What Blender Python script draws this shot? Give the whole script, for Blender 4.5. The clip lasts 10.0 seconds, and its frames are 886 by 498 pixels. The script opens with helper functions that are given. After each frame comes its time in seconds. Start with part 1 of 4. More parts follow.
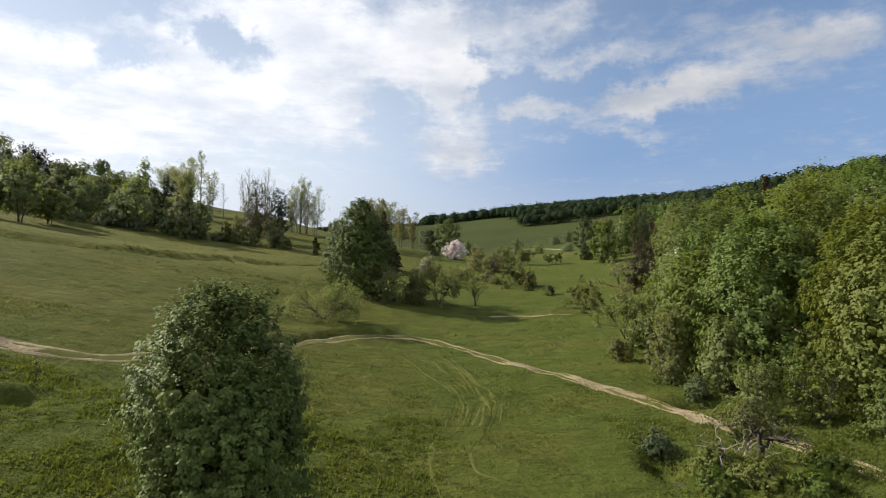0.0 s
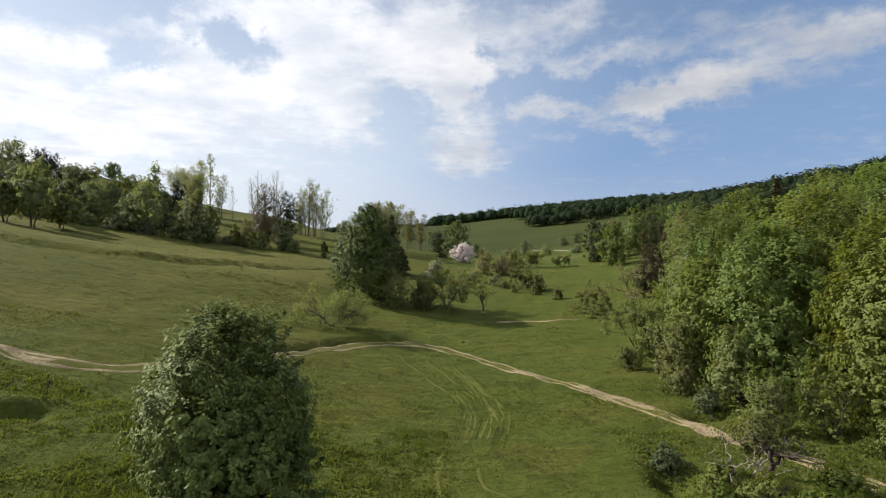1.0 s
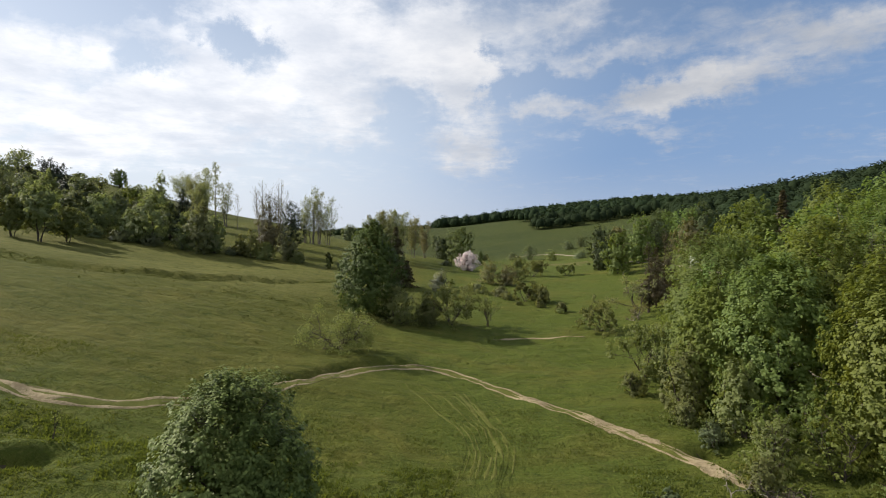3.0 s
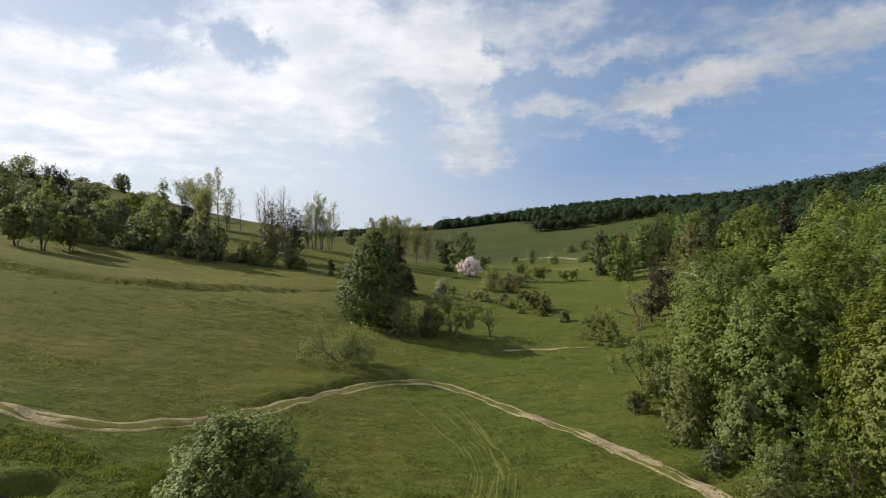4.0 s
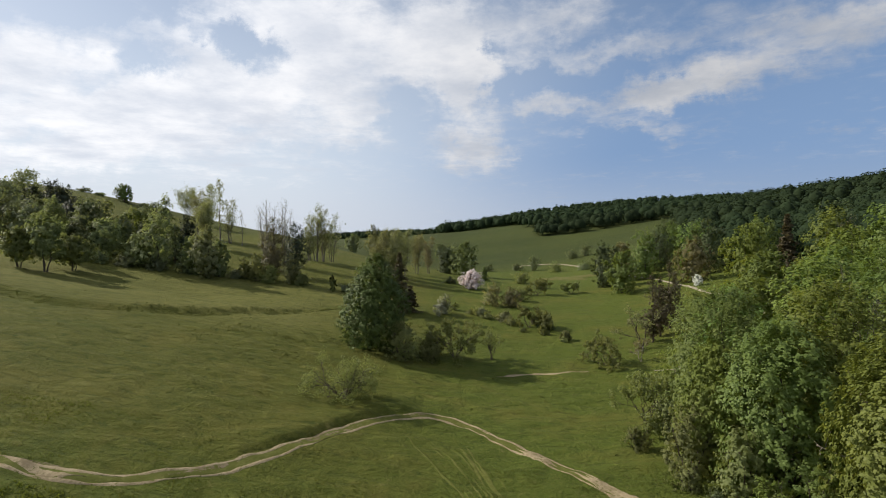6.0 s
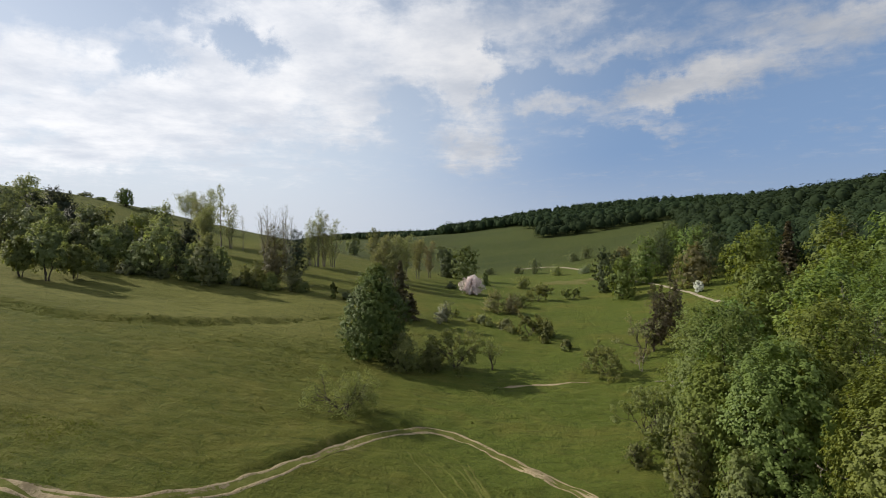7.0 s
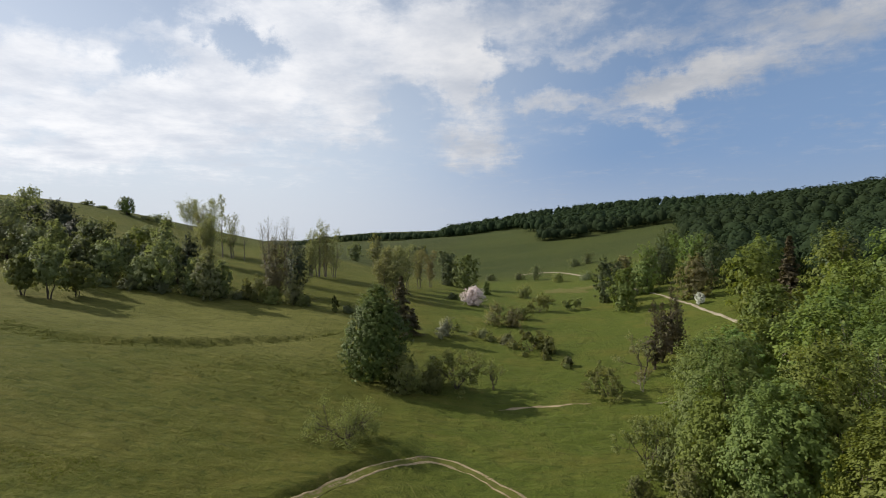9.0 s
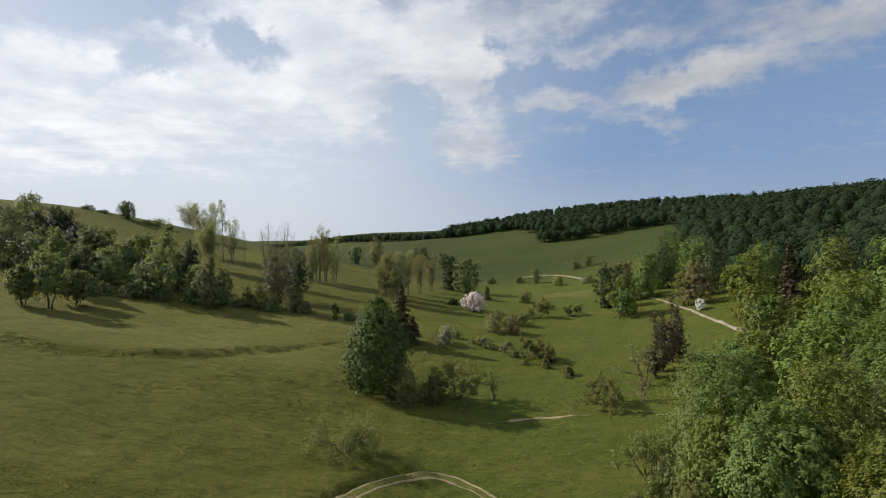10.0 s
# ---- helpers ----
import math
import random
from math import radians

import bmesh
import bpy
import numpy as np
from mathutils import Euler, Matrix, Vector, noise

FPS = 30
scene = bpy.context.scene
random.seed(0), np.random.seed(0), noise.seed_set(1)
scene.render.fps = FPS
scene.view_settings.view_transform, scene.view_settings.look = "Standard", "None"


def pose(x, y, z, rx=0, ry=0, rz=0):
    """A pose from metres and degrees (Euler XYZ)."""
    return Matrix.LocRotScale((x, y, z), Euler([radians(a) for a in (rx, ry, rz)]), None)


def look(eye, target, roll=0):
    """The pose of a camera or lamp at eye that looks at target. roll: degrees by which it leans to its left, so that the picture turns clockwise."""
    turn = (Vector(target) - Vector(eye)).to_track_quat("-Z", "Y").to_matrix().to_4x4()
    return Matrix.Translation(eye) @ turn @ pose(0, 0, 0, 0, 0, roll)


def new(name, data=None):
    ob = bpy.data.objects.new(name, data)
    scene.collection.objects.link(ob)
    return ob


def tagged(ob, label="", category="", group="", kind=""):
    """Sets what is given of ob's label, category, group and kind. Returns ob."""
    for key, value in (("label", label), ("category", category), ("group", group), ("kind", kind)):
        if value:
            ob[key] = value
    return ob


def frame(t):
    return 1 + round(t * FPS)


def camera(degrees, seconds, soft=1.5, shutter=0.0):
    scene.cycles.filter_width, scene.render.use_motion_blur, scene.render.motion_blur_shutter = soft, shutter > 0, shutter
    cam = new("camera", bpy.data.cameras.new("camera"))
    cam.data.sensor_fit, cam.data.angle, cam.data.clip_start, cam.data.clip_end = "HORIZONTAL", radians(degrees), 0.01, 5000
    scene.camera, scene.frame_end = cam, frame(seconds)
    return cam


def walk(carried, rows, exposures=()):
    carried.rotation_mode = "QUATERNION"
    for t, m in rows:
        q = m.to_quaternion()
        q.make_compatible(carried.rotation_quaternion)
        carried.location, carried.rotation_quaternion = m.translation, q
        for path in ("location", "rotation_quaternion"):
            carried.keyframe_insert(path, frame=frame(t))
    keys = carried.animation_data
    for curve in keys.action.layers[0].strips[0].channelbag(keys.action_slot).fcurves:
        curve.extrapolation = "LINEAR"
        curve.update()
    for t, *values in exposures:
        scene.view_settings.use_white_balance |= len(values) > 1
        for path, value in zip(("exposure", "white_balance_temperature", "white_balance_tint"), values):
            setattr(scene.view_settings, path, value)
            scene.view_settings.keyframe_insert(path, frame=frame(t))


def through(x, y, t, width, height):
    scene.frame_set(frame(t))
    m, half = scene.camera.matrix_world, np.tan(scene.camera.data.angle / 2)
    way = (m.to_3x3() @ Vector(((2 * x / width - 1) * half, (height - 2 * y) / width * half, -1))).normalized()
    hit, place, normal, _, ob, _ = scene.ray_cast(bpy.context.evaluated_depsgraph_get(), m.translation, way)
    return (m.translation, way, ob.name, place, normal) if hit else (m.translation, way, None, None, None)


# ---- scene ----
# ---- the camera: a drone that climbs almost straight up over a meadow valley ----
cam = camera(80.3, 10.0, 1.0)
METRES, EYE, TILT, LEAN, TURN = 18.0, 13.5, 0.0, 0.0, 0.0
ROWS = [
    (0.0, 0.0, 0.0, 0.0, 0.0, 0.0, 0.0),
    (0.5, 0.001, 0.0009, 0.0224, 0.47, -0.01, 0.04),
    (1.0, 0.0025, 0.0022, 0.0512, 0.87, -0.04, 0.08),
    (1.5, 0.0031, 0.0026, 0.0856, 0.98, -0.05, 0.12),
    (2.0, 0.0048, 0.0027, 0.125, 1.11, -0.06, 0.16),
    (2.5, 0.006, 0.0034, 0.1683, 1.24, -0.1, 0.22),
    (4.0, 0.0095, 0.0025, 0.3199, 1.62, -0.17, 0.37),
    (4.5, 0.0109, 0.0008, 0.377, 1.67, -0.18, 0.44),
    (5.0, 0.0126, -0.0016, 0.4385, 1.71, -0.18, 0.5),
    (5.5, 0.0163, -0.0013, 0.502, 1.77, -0.24, 0.61),
    (7.0, 0.0258, -0.0021, 0.6668, 1.94, -0.33, 0.86),
    (7.5, 0.0292, -0.0024, 0.7143, 1.97, -0.37, 0.92),
    (8.0, 0.032, -0.0026, 0.7707, 2.01, -0.4, 1.0),
    (8.5, 0.0344, -0.0031, 0.8281, 2.04, -0.45, 1.07),
    (9.0, 0.0368, -0.0046, 0.8829, 2.09, -0.48, 1.14),
    (9.5, 0.0399, -0.0051, 0.9387, 2.12, -0.53, 1.22),
    (10.0, 0.0433, -0.0045, 0.9987, 2.15, -0.58, 1.3),
]
walk(cam, [(t, pose(0, 0, EYE, TILT, LEAN, TURN) @ pose(METRES * x, METRES * y, METRES * z, 90 + pitch, roll, yaw)) for t, x, y, z, yaw, pitch, roll in ROWS],
     [(0.0, 0.24), (5.0, 0.08), (10.0, -0.01)])

# ---- light: afternoon sun from the left, half-clouded sky ----
SUN_AZIMUTH, SUN_HEIGHT = 72.0, 36.0      # degrees left of the view's first heading, degrees up

sun_data = bpy.data.lights.new("sun", "SUN")
sun_data.energy, sun_data.angle, sun_data.color = 5.0, radians(0.6), (1.0, 0.93, 0.80)
sun = new("sun", sun_data)
sun_way = Vector((-math.sin(radians(SUN_AZIMUTH)) * math.cos(radians(SUN_HEIGHT)),
                  math.cos(radians(SUN_AZIMUTH)) * math.cos(radians(SUN_HEIGHT)), math.sin(radians(SUN_HEIGHT))))
sun.matrix_world = look(sun_way * 900, (0, 0, 0))


class Nodes:
    """A small helper to write node trees."""

    def __init__(self, tree):
        self.tree = tree
        tree.nodes.clear()

    def add(self, kind, settings=None, **inputs):
        n = self.tree.nodes.new(kind)
        for k, v in (settings or {}).items():
            setattr(n, k, v)
        for k, v in inputs.items():
            self.put(n, k.replace("_", " "), v)
        return n

    def put(self, n, socket, v):
        if isinstance(v, bpy.types.NodeSocket):
            self.tree.links.new(v, n.inputs[socket])
        else:
            n.inputs[socket].default_value = v

    def math(self, op, a, b=0.0, c=0.0, clamp=False):
        n = self.tree.nodes.new("ShaderNodeMath")
        n.operation, n.use_clamp = op, clamp
        for i, v in enumerate((a, b, c)):
            self.put(n, i, v)
        return n.outputs[0]

    def noise(self, vector, scale, detail=4.0, rough=0.55, distortion=0.0):
        n = self.add("ShaderNodeTexNoise", None, Vector=vector, Scale=scale, Detail=detail, Roughness=rough, Distortion=distortion)
        return n.outputs["Fac"]

    def ramp(self, fac, lo, hi, a=0.0, b=1.0):
        n = self.tree.nodes.new("ShaderNodeMapRange")
        n.interpolation_type = "SMOOTHSTEP"
        for i, v in enumerate((fac, lo, hi, a, b)):
            self.put(n, i, v)
        return n.outputs[0]

    def mix(self, fac, a, b, blend="MIX"):
        n = self.tree.nodes.new("ShaderNodeMix")
        n.data_type, n.blend_type = "RGBA", blend
        self.put(n, 0, fac)
        self.put(n, 6, a if isinstance(a, bpy.types.NodeSocket) else (*a, 1))
        self.put(n, 7, b if isinstance(b, bpy.types.NodeSocket) else (*b, 1))
        return n.outputs[2]


def build_sky():
    world = bpy.data.worlds.new("sky")
    scene.world = world
    world.use_nodes = True
    k = Nodes(world.node_tree)
    sky = k.add("ShaderNodeTexSky", {"sky_type": "NISHITA", "sun_disc": False, "sun_elevation": radians(SUN_HEIGHT),
                                     "sun_rotation": radians(-SUN_AZIMUTH), "air_density": 1.0, "dust_density": 1.0, "ozone_density": 1.2})
    way = k.add("ShaderNodeTexCoord").outputs["Generated"]
    sep = k.add("ShaderNodeSeparateXYZ", None, Vector=way)
    x, y, z = sep.outputs
    # the cloud layer: a flat sheet seen in perspective
    up = k.math("ADD", k.math("MAXIMUM", z, 0.0), 0.10)
    sheet = k.add("ShaderNodeCombineXYZ", None, X=k.math("DIVIDE", x, up), Y=k.math("MULTIPLY", k.math("DIVIDE", y, up), 1.0), Z=0.37).outputs[0]
    billow = k.noise(sheet, 1.6, 8.0, 0.60, 0.3)
    wisps = k.noise(sheet, 5.5, 6.0, 0.62, 0.6)
    # the banks of cloud, as ovals of the sky: (sideways, up) per unit ahead, half sizes, turn, weight
    ahead = k.math("MAXIMUM", y, 0.08)
    flat = k.add("ShaderNodeCombineXYZ", None, X=k.math("DIVIDE", x, ahead), Y=k.math("DIVIDE", z, ahead), Z=0.0).outputs[0]
    # the wind has frayed their outlines
    fray = k.add("ShaderNodeTexNoise", {"noise_dimensions": "3D"}, Vector=flat, Scale=11.0, Detail=8.0, Roughness=0.66)
    shift = k.add("ShaderNodeVectorMath", {"operation": "MULTIPLY_ADD"})
    k.put(shift, 0, fray.outputs["Color"])
    k.put(shift, 1, (0.20, 0.13, 0.0))
    k.put(shift, 2, (-0.10, -0.065, 0.0))
    moved = k.add("ShaderNodeVectorMath", {"operation": "ADD"})
    k.put(moved, 0, flat)
    k.put(moved, 1, shift.outputs[0])
    flat = moved.outputs[0]
    banks = [
        (-0.623, 0.266, 0.603, 0.161, -3, 1.25), (-0.269, 0.401, 0.473, 0.161, 0, 1.1), (-0.846, 0.391, 0.247, 0.081, 0, 0.9), (-0.02, 0.374, 0.14, 0.14, 0, 0.85),
        (0.027, 0.266, 0.075, 0.183, 8, 0.7), (0.016, 0.182, 0.118, 0.048, 0, 0.75), (-0.183, 0.242, 0.129, 0.065, -6, 0.55), (0.205, 0.442, 0.161, 0.054, 0, 0.8),
        (0.14, 0.387, 0.081, 0.065, 0, 0.45), (0.341, 0.273, 0.215, 0.043, 10, 0.75), (0.477, 0.311, 0.194, 0.059, 16, 0.55), (0.156, 0.272, 0.118, 0.03, -4, 0.75),
        (0.236, 0.352, 0.161, 0.03, 4, 0.55), (0.363, 0.379, 0.161, 0.037, 4, 0.45), (0.314, 0.22, 0.161, 0.024, 2, 0.5), (0.623, 0.351, 0.28, 0.075, 16, 0.5),
        (0.623, 0.414, 0.247, 0.065, 4, 0.42), (0.788, 0.426, 0.183, 0.086, 0, 0.35), (0.674, 0.202, 0.28, 0.017, 10, 0.22), (-0.826, 0.181, 0.28, 0.054, 0, 0.45),
    ]
    # the blue gaps between them
    banks += [
        (-0.412, 0.395, 0.105, 0.045, -22, -2.0), (-0.6, 0.375, 0.108, 0.043, -8, -1.5), (-0.723, 0.339, 0.129, 0.037, -4, -0.55), (-0.722, 0.467, 0.14, 0.028, -8, -1.1),
        (-0.566, 0.453, 0.086, 0.028, -20, -0.7), (-0.091, 0.287, 0.060, 0.05, -12, -0.9), (-0.118, 0.234, 0.086, 0.026, 0, -0.7), (0.057, 0.37, 0.054, 0.032, 20, -1.0),
        (0.073, 0.284, 0.052, 0.024, 0, -0.9), (-0.831, 0.217, 0.097, 0.022, 0, -0.6), (-0.413, 0.232, 0.065, 0.019, -4, -0.6), (-0.293, 0.185, 0.237, 0.028, -2, -0.5), (0.151, 0.328, 0.075, 0.026, 0, -0.5),
    ]
    # behind and overhead, out of view, broken cloud is added as fill light
    total = k.math("MULTIPLY_ADD", k.ramp(y, 0.25, -0.2), 0.42, k.math("MULTIPLY_ADD", k.ramp(z, 0.55, 0.8), 0.40, -0.12))
    for bx, by, rx, ry, turn, weight in banks:
        m = k.add("ShaderNodeMapping", {"vector_type": "TEXTURE"}, Vector=flat, Location=(bx, by, 0), Rotation=(0, 0, radians(turn)), Scale=(rx, ry, 1))
        g = k.add("ShaderNodeTexGradient", {"gradient_type": "SPHERICAL"}, Vector=m.outputs[0])
        total = k.math("MULTIPLY_ADD", g.outputs["Fac"], weight if weight > 0 else 0.72 * weight, total)
    low = k.ramp(z, 0.02, 0.12)
    tufts = k.noise(sheet, 9.0, 5.0, 0.6, 0.5)
    cover = k.math("MULTIPLY_ADD", k.math("SUBTRACT", billow, 0.5), 1.0, total)
    cover = k.math("MULTIPLY_ADD", k.math("SUBTRACT", wisps, 0.5), 0.75, cover)
    cover = k.math("MULTIPLY_ADD", k.math("SUBTRACT", tufts, 0.5), 0.65, cover)
    mask = k.math("MULTIPLY", k.ramp(cover, -0.12, 0.85, 0.0, 0.95), low)
    body = k.noise(sheet, 2.2, 6.0, 0.6)
    # nearer the sun the cloud glows more
    dot = k.add("ShaderNodeVectorMath", {"operation": "DOT_PRODUCT"})
    k.put(dot, 0, way)
    k.put(dot, 1, tuple(sun_way))
    glow = k.ramp(dot.outputs["Value"], 0.0, 0.80, 0.60, 1.02)
    shade = k.math("MULTIPLY", k.ramp(body, 0.30, 0.70, 0.84, 1.02), glow)
    white = k.mix(k.ramp(body, 0.3, 0.7), (0.80, 0.85, 0.95), (0.98, 0.98, 1.0))
    cloud = k.add("ShaderNodeVectorMath", {"operation": "SCALE"})
    k.put(cloud, 0, white)
    k.put(cloud, "Scale", shade)
    blue = k.add("ShaderNodeVectorMath", {"operation": "SCALE"})
    k.put(blue, 0, sky.outputs[0])
    k.put(blue, "Scale", SKY)
    rim = k.mix(k.ramp(dot.outputs["Value"], 0.08, 0.62), (0.20, 0.32, 0.56), (0.70, 0.76, 0.85))
    haze = k.mix(k.ramp(z, 0.0, 0.55, 0.88, 0.20), blue.outputs[0], rim)
    # pale vapour just above the hills
    vapour = k.mix(k.ramp(dot.outputs["Value"], -0.2, 0.6), (0.33, 0.41, 0.54), (0.64, 0.68, 0.75))
    haze = k.mix(k.ramp(z, 0.02, 0.17, 0.75, 0.0), haze, vapour)
    col = k.mix(mask, haze, cloud.outputs[0])
    back = k.add("ShaderNodeBackground", None, Color=col, Strength=1.0)
    out = k.add("ShaderNodeOutputWorld")
    k.tree.links.new(back.outputs[0], out.inputs[0])


SKY = 0.10
build_sky()


# ---- materials ----
def material(name):
    m = bpy.data.materials.new(name)
    m.use_nodes = True
    return m, Nodes(m.node_tree)


def finish(k, shader):
    out = k.add("ShaderNodeOutputMaterial")
    k.tree.links.new(shader, out.inputs[0])


def principled(k, colour, rough=0.8, height=None, distance=0.05, strength=0.6, specular=0.3):
    b = k.add("ShaderNodeBsdfPrincipled", None, Roughness=rough)
    k.put(b, "Base Color", colour if isinstance(colour, bpy.types.NodeSocket) else (*colour, 1))
    k.put(b, "Specular IOR Level", specular)
    if height is not None:
        n = k.add("ShaderNodeBump", None, Strength=strength, Distance=distance, Height=height)
        k.tree.links.new(n.outputs[0], b.inputs["Normal"])
    return b.outputs[0]


def place_vector(k):
    return k.add("ShaderNodeNewGeometry").outputs["Position"]


def leaf_material(name, dark, light, through=0.35, gloss=0.55, shine=(1.25, 1.2, 0.7), patch_scale=0.45, specular=0.2):
    """Leaves: colour varies from leaf to leaf and from tree to tree; light shines through."""
    m, k = material(name)
    geo = k.add("ShaderNodeNewGeometry")
    each = geo.outputs["Random Per Island"]
    whole = k.add("ShaderNodeObjectInfo").outputs["Random"]
    patch = k.noise(geo.outputs["Position"], patch_scale, 3.0)
    fac = k.math("ADD", k.math("MULTIPLY", each, 0.30), k.math("MULTIPLY_ADD", patch, 0.9, -0.15), clamp=True)
    col = k.mix(fac, dark, light)
    hsv = k.add("ShaderNodeHueSaturation", None, Color=col, Hue=k.math("MULTIPLY_ADD", whole, 0.03, 0.485), Value=k.math("MULTIPLY_ADD", whole, 0.3, 0.85))
    b = principled(k, hsv.outputs[0], gloss, specular=specular)
    t = k.add("ShaderNodeBsdfTranslucent", None, Color=k.mix(1.0, hsv.outputs[0], shine, "MULTIPLY"))
    mix = k.add("ShaderNodeMixShader", None, Fac=through)
    k.tree.links.new(b, mix.inputs[1])
    k.tree.links.new(t.outputs[0], mix.inputs[2])
    finish(k, mix.outputs[0])
    return m


def bark_material(name, dark, light):
    m, k = material(name)
    v = k.add("ShaderNodeTexCoord").outputs["Object"]
    s = k.add("ShaderNodeMapping", None, Vector=v, Scale=(6, 6, 1.2)).outputs[0]
    n = k.noise(s, 2.0, 6.0, 0.65)
    w = k.noise(v, 0.5, 3.0)
    col = k.mix(k.math("ADD", k.math("MULTIPLY", n, 0.7), k.math("MULTIPLY", w, 0.3)), dark, light)
    finish(k, principled(k, col, 0.9, n, 0.04, 0.8))
    return m


def meadow_material():
    m, k = material("meadow")
    p = place_vector(k)
    sep = k.add("ShaderNodeSeparateXYZ", None, Vector=p)
    broad = k.noise(p, 0.018, 4.0, 0.55, 0.3)
    patch = k.noise(k.add("ShaderNodeMapping", None, Vector=p, Rotation=(0, 0, 0.35), Scale=(0.8, 1.3, 1.0)).outputs[0], 0.07, 8.0, 0.68, 0.6)
    clump = k.noise(p, 0.65, 6.0, 0.70, 0.3)
    # low steps that run along the slope
    steps = k.noise(k.add("ShaderNodeMapping", None, Vector=p, Rotation=(0, 0, 0.25), Scale=(0.35, 1.6, 1.0)).outputs[0], 0.8, 5.0, 0.65, 0.5)
    fine = k.noise(p, 4.5, 5.0, 0.75)
    lush, dry, olive, straw = (0.080, 0.104, 0.017), (0.140, 0.126, 0.028), (0.085, 0.093, 0.016), (0.235, 0.19, 0.075)
    # the drier slope to the left, the moist valley floor
    slope = k.ramp(k.math("MULTIPLY_ADD", k.math("SUBTRACT", broad, 0.5), 60.0, sep.outputs[0]), 8.0, -22.0)
    slope = k.math("MULTIPLY", slope, k.ramp(sep.outputs[1], 36.0, 54.0, 0.15, 1.0))
    col = k.mix(slope, lush, olive)
    col = k.mix(k.math("MULTIPLY", k.ramp(patch, 0.46, 0.70), 0.62), col, dry)
    col = k.mix(k.math("MULTIPLY", k.ramp(patch, 0.45, 0.25), 0.6), col, (0.056, 0.080, 0.013))
    # the paler, mown strip above the terrace
    strip = k.math("MULTIPLY", k.ramp(sep.outputs[1], 86.0, 98.0), k.ramp(sep.outputs[1], 150.0, 132.0))
    strip = k.math("MULTIPLY", strip, k.ramp(sep.outputs[0], -18.0, -34.0))
    col = k.mix(k.math("MULTIPLY", strip, k.ramp(patch, 0.32, 0.62, 0.25, 0.85)), col, (0.148, 0.146, 0.040))
    # the pasture at the valley's head: cloud shade put into its darker green
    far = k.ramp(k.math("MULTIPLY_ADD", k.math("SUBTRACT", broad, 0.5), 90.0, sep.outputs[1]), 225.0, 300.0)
    far_shade = k.noise(k.add("ShaderNodeMapping", None, Vector=p, Rotation=(0, 0, 0.2), Scale=(0.5, 1.6, 1.0)).outputs[0], 0.022, 7.0, 0.65, 0.4)
    col = k.mix(k.math("MULTIPLY", far, 0.85), col, k.mix(k.ramp(far_shade, 0.36, 0.64), (0.024, 0.037, 0.014), (0.044, 0.057, 0.018)))
    col = k.mix(k.math("MULTIPLY", k.ramp(clump, 0.56, 0.78), 0.42), col, straw)
    col = k.mix(k.math("MULTIPLY", k.ramp(clump, 0.48, 0.28), 0.70), col, (0.034, 0.054, 0.009))
    # the steps' shaded hollows and sunlit ridges, put into the colour
    col = k.mix(k.math("MULTIPLY", k.ramp(steps, 0.50, 0.30), 0.60), col, (0.046, 0.058, 0.012))
    col = k.mix(k.math("MULTIPLY", k.math("MULTIPLY", k.ramp(steps, 0.52, 0.70), slope), 0.45), col, (0.150, 0.150, 0.042))
    col = k.mix(k.math("MULTIPLY", k.ramp(fine, 0.47, 0.72), 0.40), col, (0.185, 0.17, 0.048))
    col = k.mix(k.math("MULTIPLY", k.ramp(fine, 0.45, 0.25), 0.40), col, (0.032, 0.050, 0.010))
    height = k.math("ADD", k.math("ADD", k.math("MULTIPLY", clump, 1.3), k.math("MULTIPLY", steps, 1.0)), k.math("MULTIPLY", fine, 0.35))
    finish(k, principled(k, col, 0.95, height, 0.5, 1.0, 0.1))
    return m


def dirt_material(name, pale, brown, grown=0.0):
    """Earth or trodden grass; grown: how far grass has come back over it, in patches."""
    m, k = material(name)
    p = place_vector(k)
    a, b, c = k.noise(p, 0.5, 5.0, 0.6), k.noise(p, 4.0, 5.0, 0.7), k.noise(p, 1.6, 6.0, 0.75, 0.5)
    col = k.mix(k.ramp(k.math("ADD", k.math("MULTIPLY", a, 0.6), k.math("MULTIPLY", b, 0.4)), 0.35, 0.62), brown, pale)
    if grown:
        col = k.mix(k.ramp(c, 0.62 - 0.25 * grown, 0.70 - 0.25 * grown), col, (0.088, 0.094, 0.020))
    finish(k, principled(k, col, 0.95, b, 0.06, 0.8, 0.1))
    return m


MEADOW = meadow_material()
TRACK_DIRT = dirt_material("track_dirt", (0.33, 0.265, 0.165), (0.185, 0.145, 0.085), 0.25)
ROAD_GRAVEL = dirt_material("road_gravel", (0.33, 0.29, 0.215), (0.20, 0.17, 0.115))
PRESSED_GRASS = dirt_material("pressed_grass", (0.122, 0.122, 0.034), (0.090, 0.100, 0.022), 0.7)
WORN_SOIL = dirt_material("worn_soil", (0.20, 0.16, 0.10), (0.11, 0.086, 0.05), 0.7)
DRY_GRASS = dirt_material("dry_grass", (0.165, 0.135, 0.060), (0.098, 0.100, 0.028), 0.7)
# brown soil, darkened with the shade of the ditch and the hollow
SHADED_SOIL = dirt_material("shaded_soil", (0.070, 0.060, 0.036), (0.022, 0.019, 0.012), 0.15)
BARK = bark_material("bark", (0.036, 0.028, 0.021), (0.11, 0.088, 0.066))
GREY_BARK = bark_material("grey_bark", (0.08, 0.07, 0.055), (0.24, 0.21, 0.17))
DEAD_WOOD = bark_material("dead_wood", (0.20, 0.17, 0.13), (0.42, 0.37, 0.30))
LEAF_DARK = leaf_material("linden_leaves", (0.034, 0.054, 0.011), (0.240, 0.280, 0.076), 0.12, 0.55, specular=0.14)
